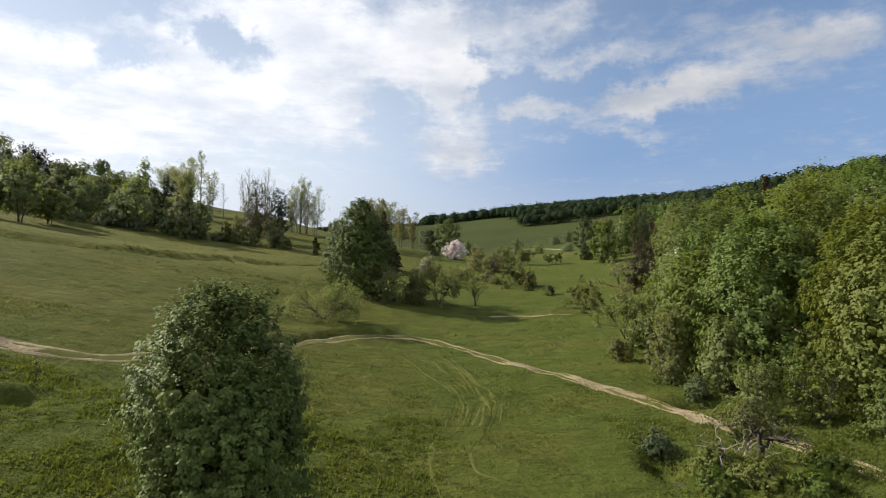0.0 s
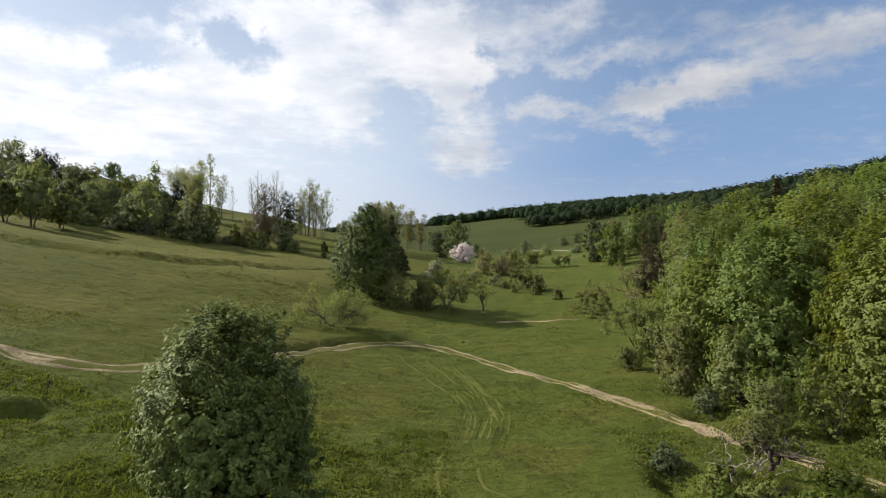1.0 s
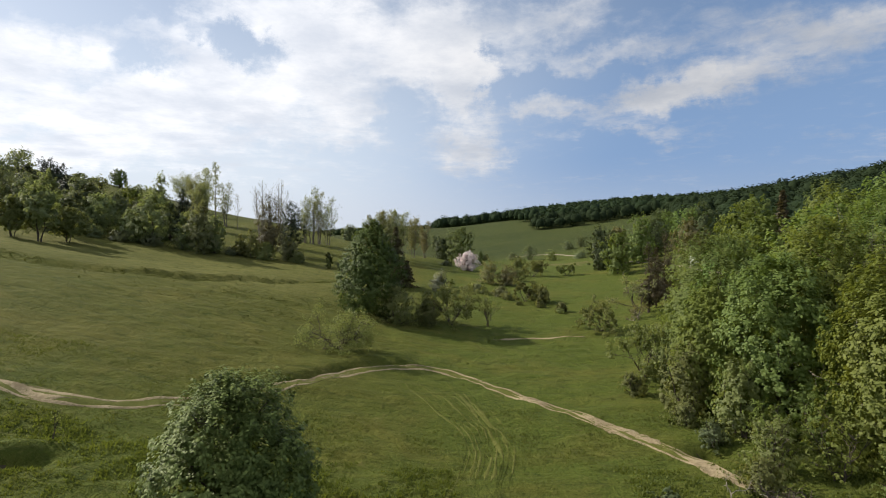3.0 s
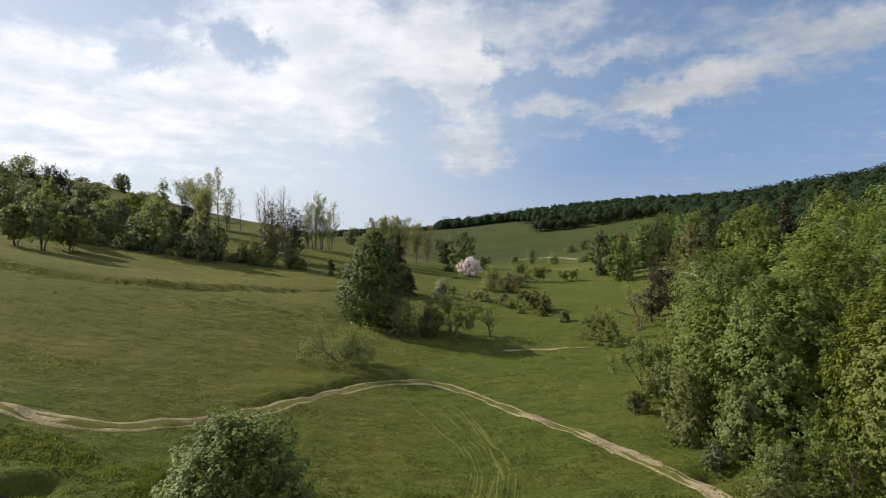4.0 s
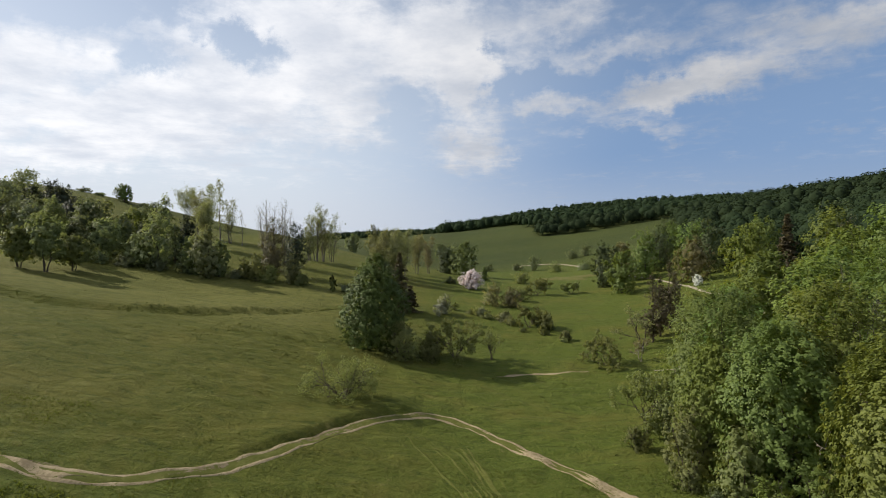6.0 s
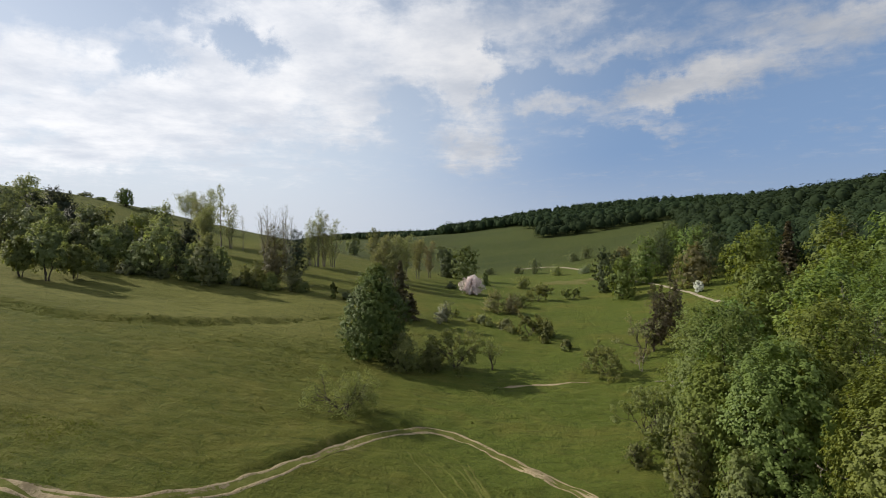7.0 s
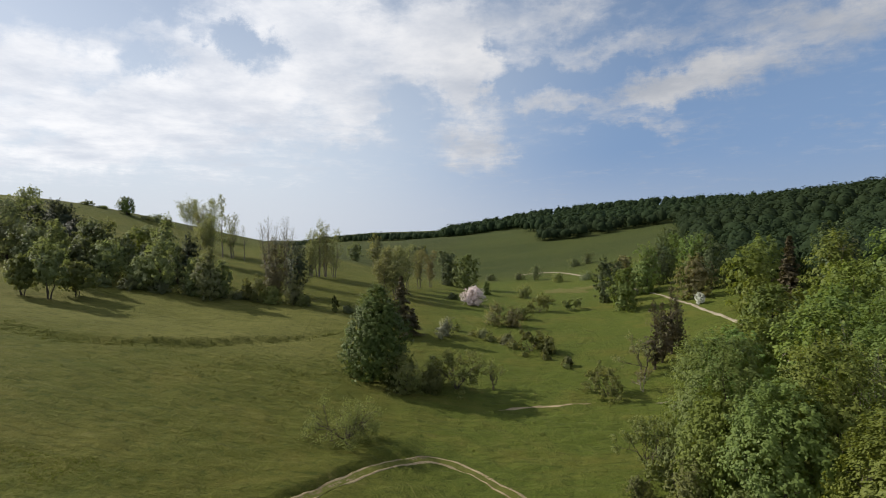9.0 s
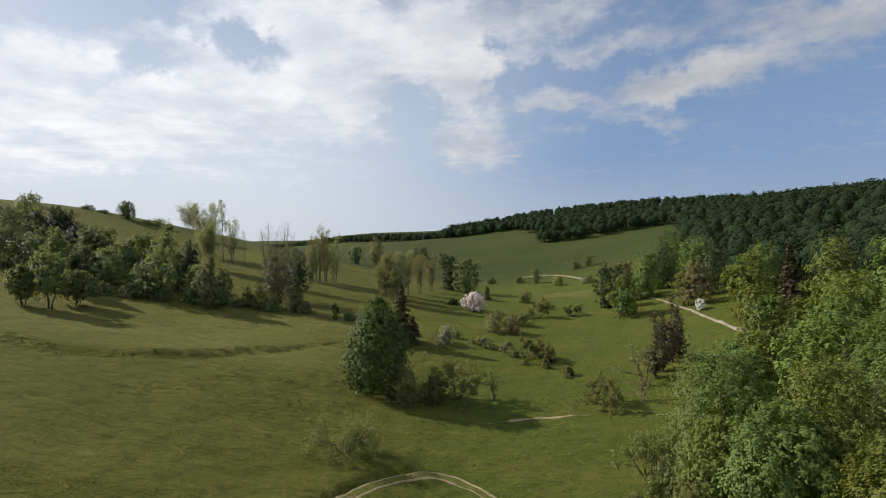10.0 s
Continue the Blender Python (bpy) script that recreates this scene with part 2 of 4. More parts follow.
LEAF_MAPLE = leaf_material("maple_leaves", (0.105, 0.160, 0.042), (0.250, 0.320, 0.096), 0.45, patch_scale=0.18)
LEAF_LINDEN = leaf_material("slope_linden_leaves", (0.066, 0.108, 0.028), (0.165, 0.222, 0.062), 0.35, patch_scale=0.25)
LEAF_LIME = leaf_material("fresh_leaves", (0.125, 0.168, 0.036), (0.260, 0.295, 0.075), 0.45, patch_scale=0.18)
# hillside leaves: distance haze is put into the colour, lighter and greyer
LEAF_HILL = leaf_material("hazy_hill_leaves", (0.165, 0.203, 0.098), (0.325, 0.362, 0.170), 0.55)
LEAF_WILLOW = leaf_material("willow_leaves", (0.128, 0.148, 0.052), (0.280, 0.300, 0.115), 0.5)
LEAF_PALE = leaf_material("pale_leaves", (0.20, 0.21, 0.15), (0.36, 0.37, 0.28), 0.45)
LEAF_BROWN = leaf_material("budding_leaves", (0.158, 0.150, 0.074), (0.310, 0.295, 0.150), 0.5)
LEAF_POPLAR = leaf_material("poplar_leaves", (0.160, 0.172, 0.085), (0.315, 0.325, 0.165), 0.50)
# lightened and blued as well, with the hill's haze in the colour
LEAF_WOOD = leaf_material("woodland_leaves", (0.105, 0.128, 0.070), (0.225, 0.252, 0.126), 0.5)
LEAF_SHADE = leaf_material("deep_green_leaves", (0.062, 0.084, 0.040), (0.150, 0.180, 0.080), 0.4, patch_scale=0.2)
# far darker than the other leaves: cloud shade on the hill in the colour
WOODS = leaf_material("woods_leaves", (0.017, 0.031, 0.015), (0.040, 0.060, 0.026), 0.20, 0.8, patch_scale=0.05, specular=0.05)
NEEDLES = leaf_material("spruce_needles", (0.026, 0.038, 0.024), (0.066, 0.082, 0.046), 0.2)
NEEDLES_BROWN = leaf_material("withered_needles", (0.076, 0.066, 0.038), (0.155, 0.134, 0.076), 0.3)
BLOSSOM = leaf_material("blossom", (0.70, 0.60, 0.58), (0.92, 0.86, 0.84), 0.4, 0.7, (1.0, 0.96, 0.95))
BLOSSOM_WHITE = leaf_material("white_blossom", (0.52, 0.54, 0.46), (0.80, 0.81, 0.74), 0.4, 0.7, (1.0, 0.98, 0.95))
LEAF_HERB = leaf_material("herb_leaves", (0.092, 0.136, 0.025), (0.168, 0.206, 0.046), 0.45)
TUSSOCK = leaf_material("tussock_grass", (0.062, 0.076, 0.022), (0.135, 0.142, 0.048), 0.4, 0.8)
GRASS_BLADES = leaf_material("grass_blades", (0.070, 0.100, 0.020), (0.165, 0.170, 0.050), 0.45, 0.8)


# ---- the lie of the land ----
NEAR_X, NEAR_Y, NEAR_REACH = (-150, -85, -40, 0, 40, 85, 150), (-40, 20, 75, 130, 190, 260), 50.0
NEAR_SWELLS = [
    [0.2, 2.6, 2.9, -3.3, -0.8, 5.4, 0.8],
    [1.4, -1.5, -0.9, -0.6, -0.9, -0.3, -0.1],
    [-1.0, -0.9, 1.9, -2.3, -2.7, 0.9, -0.2],
    [-7.2, -4.9, -1.6, 2.1, -2.8, 2.8, -0.2],
    [5.5, -0.6, 1.1, 3.1, -1.2, -0.3, -2.3],
    [2.6, 4.5, -0.8, 2.6, -1.2, -0.3, 4.2]]
FAR_X, FAR_Y, FAR_REACH = (-450, -300, -150, 0, 150, 300), (0, 160, 320, 480, 640, 800, 1000), 140.0
FAR_SWELLS = [
    [6.9, 6.3, 1.5, -1.0, 3.9, 8.8],
    [9.2, 16.3, 20.5, -2.7, 3.6, 25.9],
    [3.3, 15.9, 5.2, -4.7, 5.3, 16.1],
    [2.0, 3.8, -3.9, 21.1, 10.6, 14.1],
    [-1.1, -1.6, 0.5, 12.8, 10.3, 12.4],
    [-17.0, 0.3, 8.9, 14.1, 8.5, 3.4],
    [-4.3, -2.7, 2.7, 10.1, 3.2, 0.2]]
_lattice = np.random.RandomState(7).rand(256, 256)


def value_noise(x, y, seed=0):
    """Smooth noise, 0 to 1, on arrays."""
    x, y = x + 17.31 * seed + 500, y + 9.77 * seed + 500
    i, j = np.floor(x).astype(int), np.floor(y).astype(int)
    u, v = x - i, y - j
    u, v = u * u * (3 - 2 * u), v * v * (3 - 2 * v)
    g = lambda a, b: _lattice[a % 256, b % 256]
    return (g(i, j) * (1 - u) + g(i + 1, j) * u) * (1 - v) + (g(i, j + 1) * (1 - u) + g(i + 1, j + 1) * u) * v


def smooth(a, lo, hi):
    t = np.clip((a - lo) / (hi - lo), 0, 1)
    return t * t * (3 - 2 * t)


def terrain(x, y):
    """The height of the ground, on arrays: broad swells of the hills, a field terrace, a stream bank, bumps."""
    x, y = np.asarray(x, float), np.asarray(y, float)
    px, py = x, y
    # the bare hill on the left is drawn out backwards
    away = np.hypot(x, y)
    draw = 1 + 0.2 * smooth(away, 165, 290) * smooth(-x / np.maximum(y, 1.0), 0.30, 0.46)
    # behind the first crest the wooded hill goes on rising
    back = 0.695 * x + 0.719 * y
    draw = draw * np.clip(back / 466.0, 1.0, 1.5)
    x, y = x / draw, y / draw
    z = 12 * np.tanh(y / 600) + 30 * np.tanh(np.sqrt(x * x + 400) / 300) - 2
    for xs, ys, reach, rows in ((NEAR_X, NEAR_Y, NEAR_REACH, NEAR_SWELLS), (FAR_X, FAR_Y, FAR_REACH, FAR_SWELLS)):
        for cy, row in zip(ys, rows):
            gy = np.exp(-((y - cy) / reach) ** 2)
            for cx, h in zip(xs, row):
                z = z + h * gy * np.exp(-((x - cx) / reach) ** 2)
    z = 31.0 + draw * (z - 31.0) + (17.0 - 9.0 * smooth(px / np.maximum(py, 1.0), 0.30, 0.60)) * smooth(back, 520, 690)
    x, y = px, py
    # the old field terrace on the slope
    edge = 86 + 0.0105 * np.maximum(x + 68, 0) ** 2 * 1.9 + 0.15 * np.maximum(-x - 68, 0)
    along = smooth(x, -150, -100) * (1 - smooth(x, -40, -28))
    z = z + 0.85 * along * (smooth(y - edge, -1.2, 1.2) - smooth(y - edge, 2, 30))
    # the hollow under the shrub at the stream, and a ditch in the slope
    z = z - 2.3 * np.exp(-((x - 13.3) / 1.0) ** 2 - ((y - 31.8) / 1.3) ** 2)
    z = z - 1.5 * np.exp(-((x - 20.8) / 1.5) ** 2 - ((y - 42.8) / 1.1) ** 2)
    run = np.exp(-((x + 28.4) / 2.3) ** 4)
    off = y - 32.0 - 0.55 * (x + 27.8)
    z = z - run * (0.95 * np.exp(-(off / 1.0) ** 2) - 0.4 * np.exp(-((off - 1.8) / 1.1) ** 2))
    # the bank cut into the slope above the track
    off = (y - np.interp(x, (-27, -20.9, -16.5, -13.1, -8.9, -3.7), (42.6, 46.7, 52.1, 57.4, 62.3, 65.6))) * 0.68
    z = z + 0.50 * smooth(x, -27, -17) * (1 - smooth(x, -7.5, -4.0)) * smooth(off, 1.1, 1.9) * (1 - smooth(off, 2.2, 9))
    near = np.exp(-((x / 160) ** 2 + (y / 220) ** 2))
    z = z + near * (0.5 * (value_noise(x / 9, y / 9) - 0.5) + 0.42 * (value_noise(x / 2.6, y / 1.5, 3) - 0.5) + 0.16 * (value_noise(x / 1.2, y / 1.0, 21) - 0.5))
    return z


def height_at(x, y):
    return float(terrain(np.array([x]), np.array([y]))[0])


def mesh_object(name, verts, faces, mat, parent=None, smooth_shade=False):
    """One mesh object from arrays of corners and of faces with three or four corners each."""
    verts, faces = np.asarray(verts, np.float32), np.asarray(faces, np.int32)
    me = bpy.data.meshes.new(name)
    n, sides = faces.shape
    me.vertices.add(len(verts))
    me.vertices.foreach_set("co", verts.ravel())
    me.loops.add(n * sides)
    me.loops.foreach_set("vertex_index", faces.ravel())
    me.polygons.add(n)
    me.polygons.foreach_set("loop_start", np.arange(n, dtype=np.int32) * sides)
    me.update(calc_edges=True)
    if smooth_shade:
        me.polygons.foreach_set("use_smooth", np.ones(n, bool))
    me.materials.append(mat)
    ob = new(name, me)
    if parent is not None:
        ob.parent = parent
    return ob


def grid_lines(start, fine_lo, fine_hi, stop, step, growth):
    mid = list(np.arange(fine_lo, fine_hi + step / 2, step))
    out, s = [], step
    v = mid[-1]
    while v < stop:
        s *= growth
        v += s
        out.append(v)
    left, s, v = [], step, mid[0]
    while v > start:
        s *= growth
        v -= s
        left.append(v)
    return np.array(left[::-1] + mid + out)


def build_ground():
    xs = grid_lines(-4000, -44, 36, 4000, 0.55, 1.055)
    ys = grid_lines(-1200, 16, 76, 4500, 0.55, 1.04)
    gx, gy = np.meshgrid(xs, ys)
    gz = terrain(gx.ravel(), gy.ravel())
    nx, ny = len(xs), len(ys)
    idx = np.arange(nx * ny).reshape(ny, nx)
    faces = np.stack([idx[:-1, :-1], idx[:-1, 1:], idx[1:, 1:], idx[1:, :-1]], -1).reshape(-1, 4)
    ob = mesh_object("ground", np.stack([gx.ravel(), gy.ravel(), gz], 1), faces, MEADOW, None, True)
    tagged(ob, "rolling green hillside meadow with worn grassy patches", "ground", kind="structure")


build_ground()


# ---- tracks ----
def spline(points, step):
    """Points every step along a smooth line through the given points."""
    p = np.array(points, float)
    p = np.vstack([2 * p[0] - p[1], p, 2 * p[-1] - p[-2]])
    out = []
    for i in range(1, len(p) - 2):
        n = max(2, int(np.linalg.norm(p[i + 1] - p[i]) / step))
        t = (np.arange(n) / n)[:, None]
        a, b, c, d = p[i - 1], p[i], p[i + 1], p[i + 2]
        out.append(0.5 * (2 * b + (c - a) * t + (2 * a - 5 * b + 4 * c - d) * t ** 2 + (3 * b - a - 3 * c + d) * t ** 3))
    return np.vstack(out + [p[-2:-1]])


def ribbon(name, line, offset, width, rag, mat, parent, lift, seed, gaps=0.0, taper=1.5):
    """A strip that lies on the ground along a line, with ragged edges; where it is overgrown it narrows to nothing."""
    t = np.gradient(line, axis=0)
    t /= np.linalg.norm(t, axis=1)[:, None]
    side = np.stack([t[:, 1], -t[:, 0]], 1)
    s = np.concatenate([[0], np.cumsum(np.linalg.norm(np.diff(line, axis=0), axis=1))])
    z0 = np.zeros_like(s)
    wide = width * (1 + rag * 2 * (value_noise(s / 2.2, z0, seed) - 0.5) + rag * (value_noise(s / 0.5, z0, seed + 1) - 0.5))
    if gaps > 0:
        wide = wide * smooth(value_noise(s / 5.0, z0, seed + 5), gaps - 0.15, gaps + 0.15)
    wide = wide * smooth(np.minimum(s, s[-1] - s), 0.0, taper)
    mid = offset + 0.25 * (value_noise(s / 3.0, z0, seed + 2) - 0.5)
    across = np.linspace(-0.5, 0.5, 5)
    xy = line[:, None] + side[:, None] * (mid[:, None] + wide[:, None] * across)[..., None]
    z = terrain(xy[..., 0].ravel(), xy[..., 1].ravel()).reshape(xy.shape[:2]) + lift * (1 - (2 * np.abs(across)) ** 4)
    v = np.concatenate([xy, z[..., None]], 2).reshape(-1, 3)
    idx = np.arange(len(line) * 5).reshape(-1, 5)
    f = np.stack([idx[:-1, :-1], idx[:-1, 1:], idx[1:, 1:], idx[1:, :-1]], -1).reshape(-1, 4)
    return mesh_object(name, v, f, mat, parent, True)


def thing(name, x, y, z, label, category, group="", kind="", turn=0.0):
    ob = new(name)
    ob.matrix_basis = pose(x, y, z, 0, 0, turn)
    return tagged(ob, label, category, group, kind)


def build_tracks():
    track = thing("dirt_track", 0, 0, 0, "pale dirt track with two wheel ruts across the meadow", "track", kind="structure")
    line = spline([(-60, 46), (-48, 43), (-36.7, 41.2), (-30, 41.3), (-26.3, 42.8), (-20.9, 46.7), (-16.5, 52.1), (-13.1, 57.4), (-8.9, 62.3), (-3.7, 65.6),
                   (0.6, 64.2), (4.4, 60.2), (8.9, 55.4), (13.2, 49.9), (15.6, 46.2), (18.0, 41.9), (19.6, 38.0), (22.0, 33), (24, 29), (27, 20), (29, 8)], 0.35)
    ribbon("rut", line, -0.62, 0.40, 0.45, TRACK_DIRT, track, 0.05, 3, 0.18)
    ribbon("rut", line, 0.62, 0.36, 0.45, TRACK_DIRT, track, 0.05, 13, 0.26)
    ribbon("grass_strip", line, 0.0, 1.3, 0.5, PRESSED_GRASS, track, 0.03, 23, 0.10)
    ribbon("bare_patch", spline([(11.0, 52.8), (13.2, 49.9), (15.6, 46.2), (18.0, 41.9), (19.6, 38.0), (22.0, 33), (24, 29)], 0.3), 0.0, 0.9, 0.7, TRACK_DIRT, track, 0.06, 27, 0.40)
    ribbon("worn_soil", spline([(-36, 42.6), (-26, 44.0), (-17, 53.6), (-9, 63.8), (-4, 66.8)], 0.4), 0.9, 0.9, 0.8, WORN_SOIL, track, 0.035, 31, 0.42)
    for pts, off, w, n in ((((6.4, 58.4), (8.7, 55.8), (10.2, 54.0)), 0.2, 1.0, 40), (((7.4, 56.4), (9.0, 54.6)), 0.0, 0.9, 44), (((12.2, 51.4), (14.2, 48.6), (15.8, 46.2), (17.2, 43.8)), -0.2, 1.1, 50), (((13.4, 48.6), (15.0, 46.4)), 0, 0.8, 54),
                           (((-37, 41.6), (-33, 41.0), (-30, 41.4)), 0.0, 0.7, 58)):
        ribbon("bare_patch", spline(pts, 0.25), off, w, 0.9, TRACK_DIRT, track, 0.065, n, 0.2)
    dry = thing("dry_patch", 0, 0, 0, "dry straw-coloured patch in the far meadow", "grass", kind="structure")
    ribbon("sward", spline([(30, 197), (38, 203), (46, 206), (54, 214)], 0.8), 0, 15.0, 0.8, DRY_GRASS, dry, 0.12, 120, 0.15, 9.0)
    # old wheel marks pressed into the meadow
    marks = thing("wheel_marks", 0, 0, 0, "faint pale wheel marks pressed into the grass", "track", kind="structure")
    curves = [((-6.5, 60.0), (-3.8, 54.6), (-0.4, 49.0), (1.0, 44.0), (0.2, 38.0), (-0.8, 33.0), (0.0, 27.0)), ((-1.0, 60.5), (1.0, 55.0), (2.6, 49.0), (3.8, 42.0), (3.0, 36.5), (1.8, 33.5), (2.2, 30.4), (4.0, 28.8)),
              ((0.8, 58.0), (2.6, 52.0), (4.4, 46.0), (4.8, 41.0)), ((-34.6, 134), (-33.0, 126), (-31.6, 116), (-29.0, 108)), ((-38, 133), (-36, 124), (-34.4, 114), (-33, 106))]
    for i in range(9):
        d = 0.75 * i
        curves.append(((-5.6 + d, 59.5 - 0.3 * i), (-3.0 + d, 54.0), (-0.2 + 0.8 * d, 48.5), (1.2 + 0.6 * d, 43.0), (0.6 + 0.5 * d, 38.0 - 0.2 * i)))
    for i, pts in enumerate(curves):
        ribbon("wheel_mark", spline(pts, 0.3), 0.0, 0.30 if i < 5 else 0.22, 0.9, PRESSED_GRASS, marks, 0.03, 80 + 7 * i, 0.45 if i < 5 else 0.52)
    ditch = thing("ditch_bank", 0, 0, 0, "eroded soil with painted shade in a shallow ditch", "earth", kind="structure")
    ribbon("soil", spline([(-30.6, 30.5), (-29.0, 31.3), (-27.6, 32.1), (-26.4, 32.8)], 0.25), 0.0, 0.9, 0.7, SHADED_SOIL, ditch, 0.05, 90)
    bank = thing("stream_bank", 0, 0, 0, "bare brown bank with painted shade at a stream hollow", "earth", kind="structure")
    ribbon("soil", spline([(12.5, 33.0), (12.8, 31.8), (13.0, 30.6), (13.6, 29.4)], 0.25), 0, 1.5, 0.6, SHADED_SOIL, bank, 0.12, 92)
    ribbon("soil", spline([(19.8, 43.6), (21.0, 42.8), (22.2, 42.2)], 0.25), 0, 1.4, 0.6, SHADED_SOIL, bank, 0.12, 94)
    road = thing("gravel_road", 0, 0, 0, "light gravel road along the woodland edge", "road", kind="structure")
    ribbon("roadway", spline([(60, 230), (61, 200), (62.5, 173), (62.2, 153), (61.8, 134.6), (61.6, 120.5), (60, 105), (56, 90)], 1.0), 0, 1.1, 0.3, ROAD_GRAVEL, road, 0.10, 60)
    road = thing("gravel_road", 0, 0, 0, "light gravel road across the far meadow", "road", kind="structure")
    ribbon("roadway", spline([(30, 285), (40, 284), (47.3, 281), (52.9, 271.4), (56.5, 258.5), (59, 243)], 1.0), 0, 1.7, 0.3, ROAD_GRAVEL, road, 0.14, 61)
    scar = thing("bare_earth", 0, 0, 0, "small worn edge of bare earth in the grass", "earth", kind="structure")
    ribbon("soil", spline([(6, 84.2), (11, 86.2), (15.6, 86.8), (21.5, 87.4)], 0.4), 0, 0.5, 0.9, TRACK_DIRT, scar, 0.06, 70, 0.3)


build_tracks()


# ---- trees and shrubs ----
def tube(path, radii, sides=6):
    """Corners and faces of a tapered tube along a path."""
    path, radii = np.asarray(path, float), np.asarray(radii, float)
    t = np.gradient(path, axis=0)
    t /= np.linalg.norm(t, axis=1)[:, None] + 1e-9
    ref = np.where(np.abs(t[:, 2:3]) > 0.9, np.array([[1.0, 0, 0]]), np.array([[0, 0, 1.0]]))
    a = np.cross(t, ref)
    a /= np.linalg.norm(a, axis=1)[:, None] + 1e-9
    b = np.cross(t, a)
    ang = np.arange(sides) / sides * 2 * math.pi
    v = path[:, None] + radii[:, None, None] * (a[:, None] * np.cos(ang)[None, :, None] + b[:, None] * np.sin(ang)[None, :, None])
    idx = np.arange(len(path) * sides).reshape(-1, sides)
    nxt = np.roll(idx, -1, axis=1)
    f = np.stack([idx[:-1], nxt[:-1], nxt[1:], idx[1:]], -1).reshape(-1, 4)
    return v.reshape(-1, 3), f


def join(pieces):
    vs, fs, n = [], [], 0
    for v, f in pieces:
        vs.append(v)
        fs.append(f + n)
        n += len(v)
    return np.vstack(vs), np.vstack(fs)


def limb(rng, a, b, r0, r1, sag=0.15, wiggle=0.06, n=7, sides=5):
    """A bent, tapered limb from a to b."""
    a, b = np.asarray(a, float), np.asarray(b, float)
    t = np.linspace(0, 1, n)[:, None]
    long = np.linalg.norm(b - a)
    bend = np.array([0, 0, -1.0]) * sag * long
    p = a + (b - a) * t + bend * (t * (1 - t) * 4 * 0.5)
    jit = rng.normal(0, wiggle * long, (n, 3)) * np.sin(np.pi * t)
    return tube(p + jit, r0 + (r1 - r0) * t[:, 0] ** 0.8, sides)


def leaves(rng, centres, normals, size, long=1.5, ways=None):
    """One small kite-shaped blade a leaf, its tip bent down: corners and faces. ways: where the tips point."""
    n = len(centres)
    nrm = normals / (np.linalg.norm(normals, axis=1)[:, None] + 1e-9)
    a = np.cross(nrm, rng.normal(size=(n, 3))) if ways is None else ways - nrm * np.sum(ways * nrm, axis=1)[:, None]
    a /= np.linalg.norm(a, axis=1)[:, None] + 1e-9
    b = np.cross(nrm, a)
    s = (size * rng.uniform(0.65, 1.3, n))[:, None]
    root, tip, belly = centres - a * s * long * 0.5 - nrm * s * 0.12, centres + a * s * long * 0.5 - nrm * s * 0.22, centres - a * s * long * 0.08
    v = np.stack([root, belly - b * s * 0.5, tip, belly + b * s * 0.5], 1)
    return v.reshape(-1, 3), np.arange(n * 4).reshape(n, 4)


PROFILES = {
    "round": ((0.0, 0.45), (0.2, 0.85), (0.45, 1.0), (0.7, 0.86), (0.88, 0.55), (1.0, 0.12)),
    "egg": ((0.0, 0.55), (0.15, 0.9), (0.35, 1.0), (0.6, 0.78), (0.82, 0.45), (1.0, 0.08)),
    "tall": ((0.0, 0.40), (0.2, 0.8), (0.45, 1.0), (0.7, 0.8), (0.9, 0.42), (1.0, 0.1)),
    "bush": ((0.0, 0.75), (0.25, 1.0), (0.55, 0.92), (0.8, 0.62), (1.0, 0.2)),
    "dome": ((0.0, 0.80), (0.3, 1.0), (0.6, 0.93), (0.82, 0.70), (1.0, 0.25)),
}


def crown_clumps(rng, h, w, low, count, profile, lobes=14, ragged=0.25, fill=0.2):
    """Places of the clumps of a crown from low to h: they sit on the outside of a number of rounded lobes, some fill the inside."""
    pts = np.array(PROFILES[profile])
    t = (np.arange(lobes) + rng.uniform(0.1, 0.9, lobes)) / lobes
    wide = np.interp(t, pts[:, 0], pts[:, 1]) * w / 2
    ang = np.arange(lobes) * 2.39996 + rng.uniform(0, 6.283) + rng.normal(0, 0.5, lobes)
    lr = np.maximum(wide * rng.uniform(0.34, 0.64, lobes), 0.12 * w)
    out = np.maximum(wide * rng.uniform(1 - 0.5 * ragged, 1 + 0.35 * ragged, lobes) - lr * 0.9, 0)
    tall = np.minimum(lr * 1.30, (h - low) * 0.35)
    lc = np.stack([out * np.cos(ang), out * np.sin(ang), np.clip(low + (h - low) * t, low + tall * 0.6, h - tall)], 1)
    n = count * 4
    k = rng.choice(lobes, n, p=lr ** 2 / (lr ** 2).sum())
    d = rng.normal(size=(n, 3))
    d[:, 2] += 0.25
    d /= np.linalg.norm(d, axis=1)[:, None]
    p = lc[k] + d * np.stack([lr[k], lr[k], tall[k]], 1) * (0.82 + (0.25 + 0.5 * ragged) * rng.uniform(0, 1, (n, 1)) ** 2)
    rel = (p[:, None] - lc[None]) / np.stack([lr, lr, tall], 1)[None]
    near = np.sort(np.linalg.norm(rel, axis=2), axis=1)[:, 0]
    p = np.vstack([p[near > 0.8][: int(count * (1 - fill))], p[near <= 0.8][: int(count * fill)]])
    r = np.hypot(p[:, 0], p[:, 1])
    p[:, :2] *= w / 2 / np.percentile(r, 96)
    return p


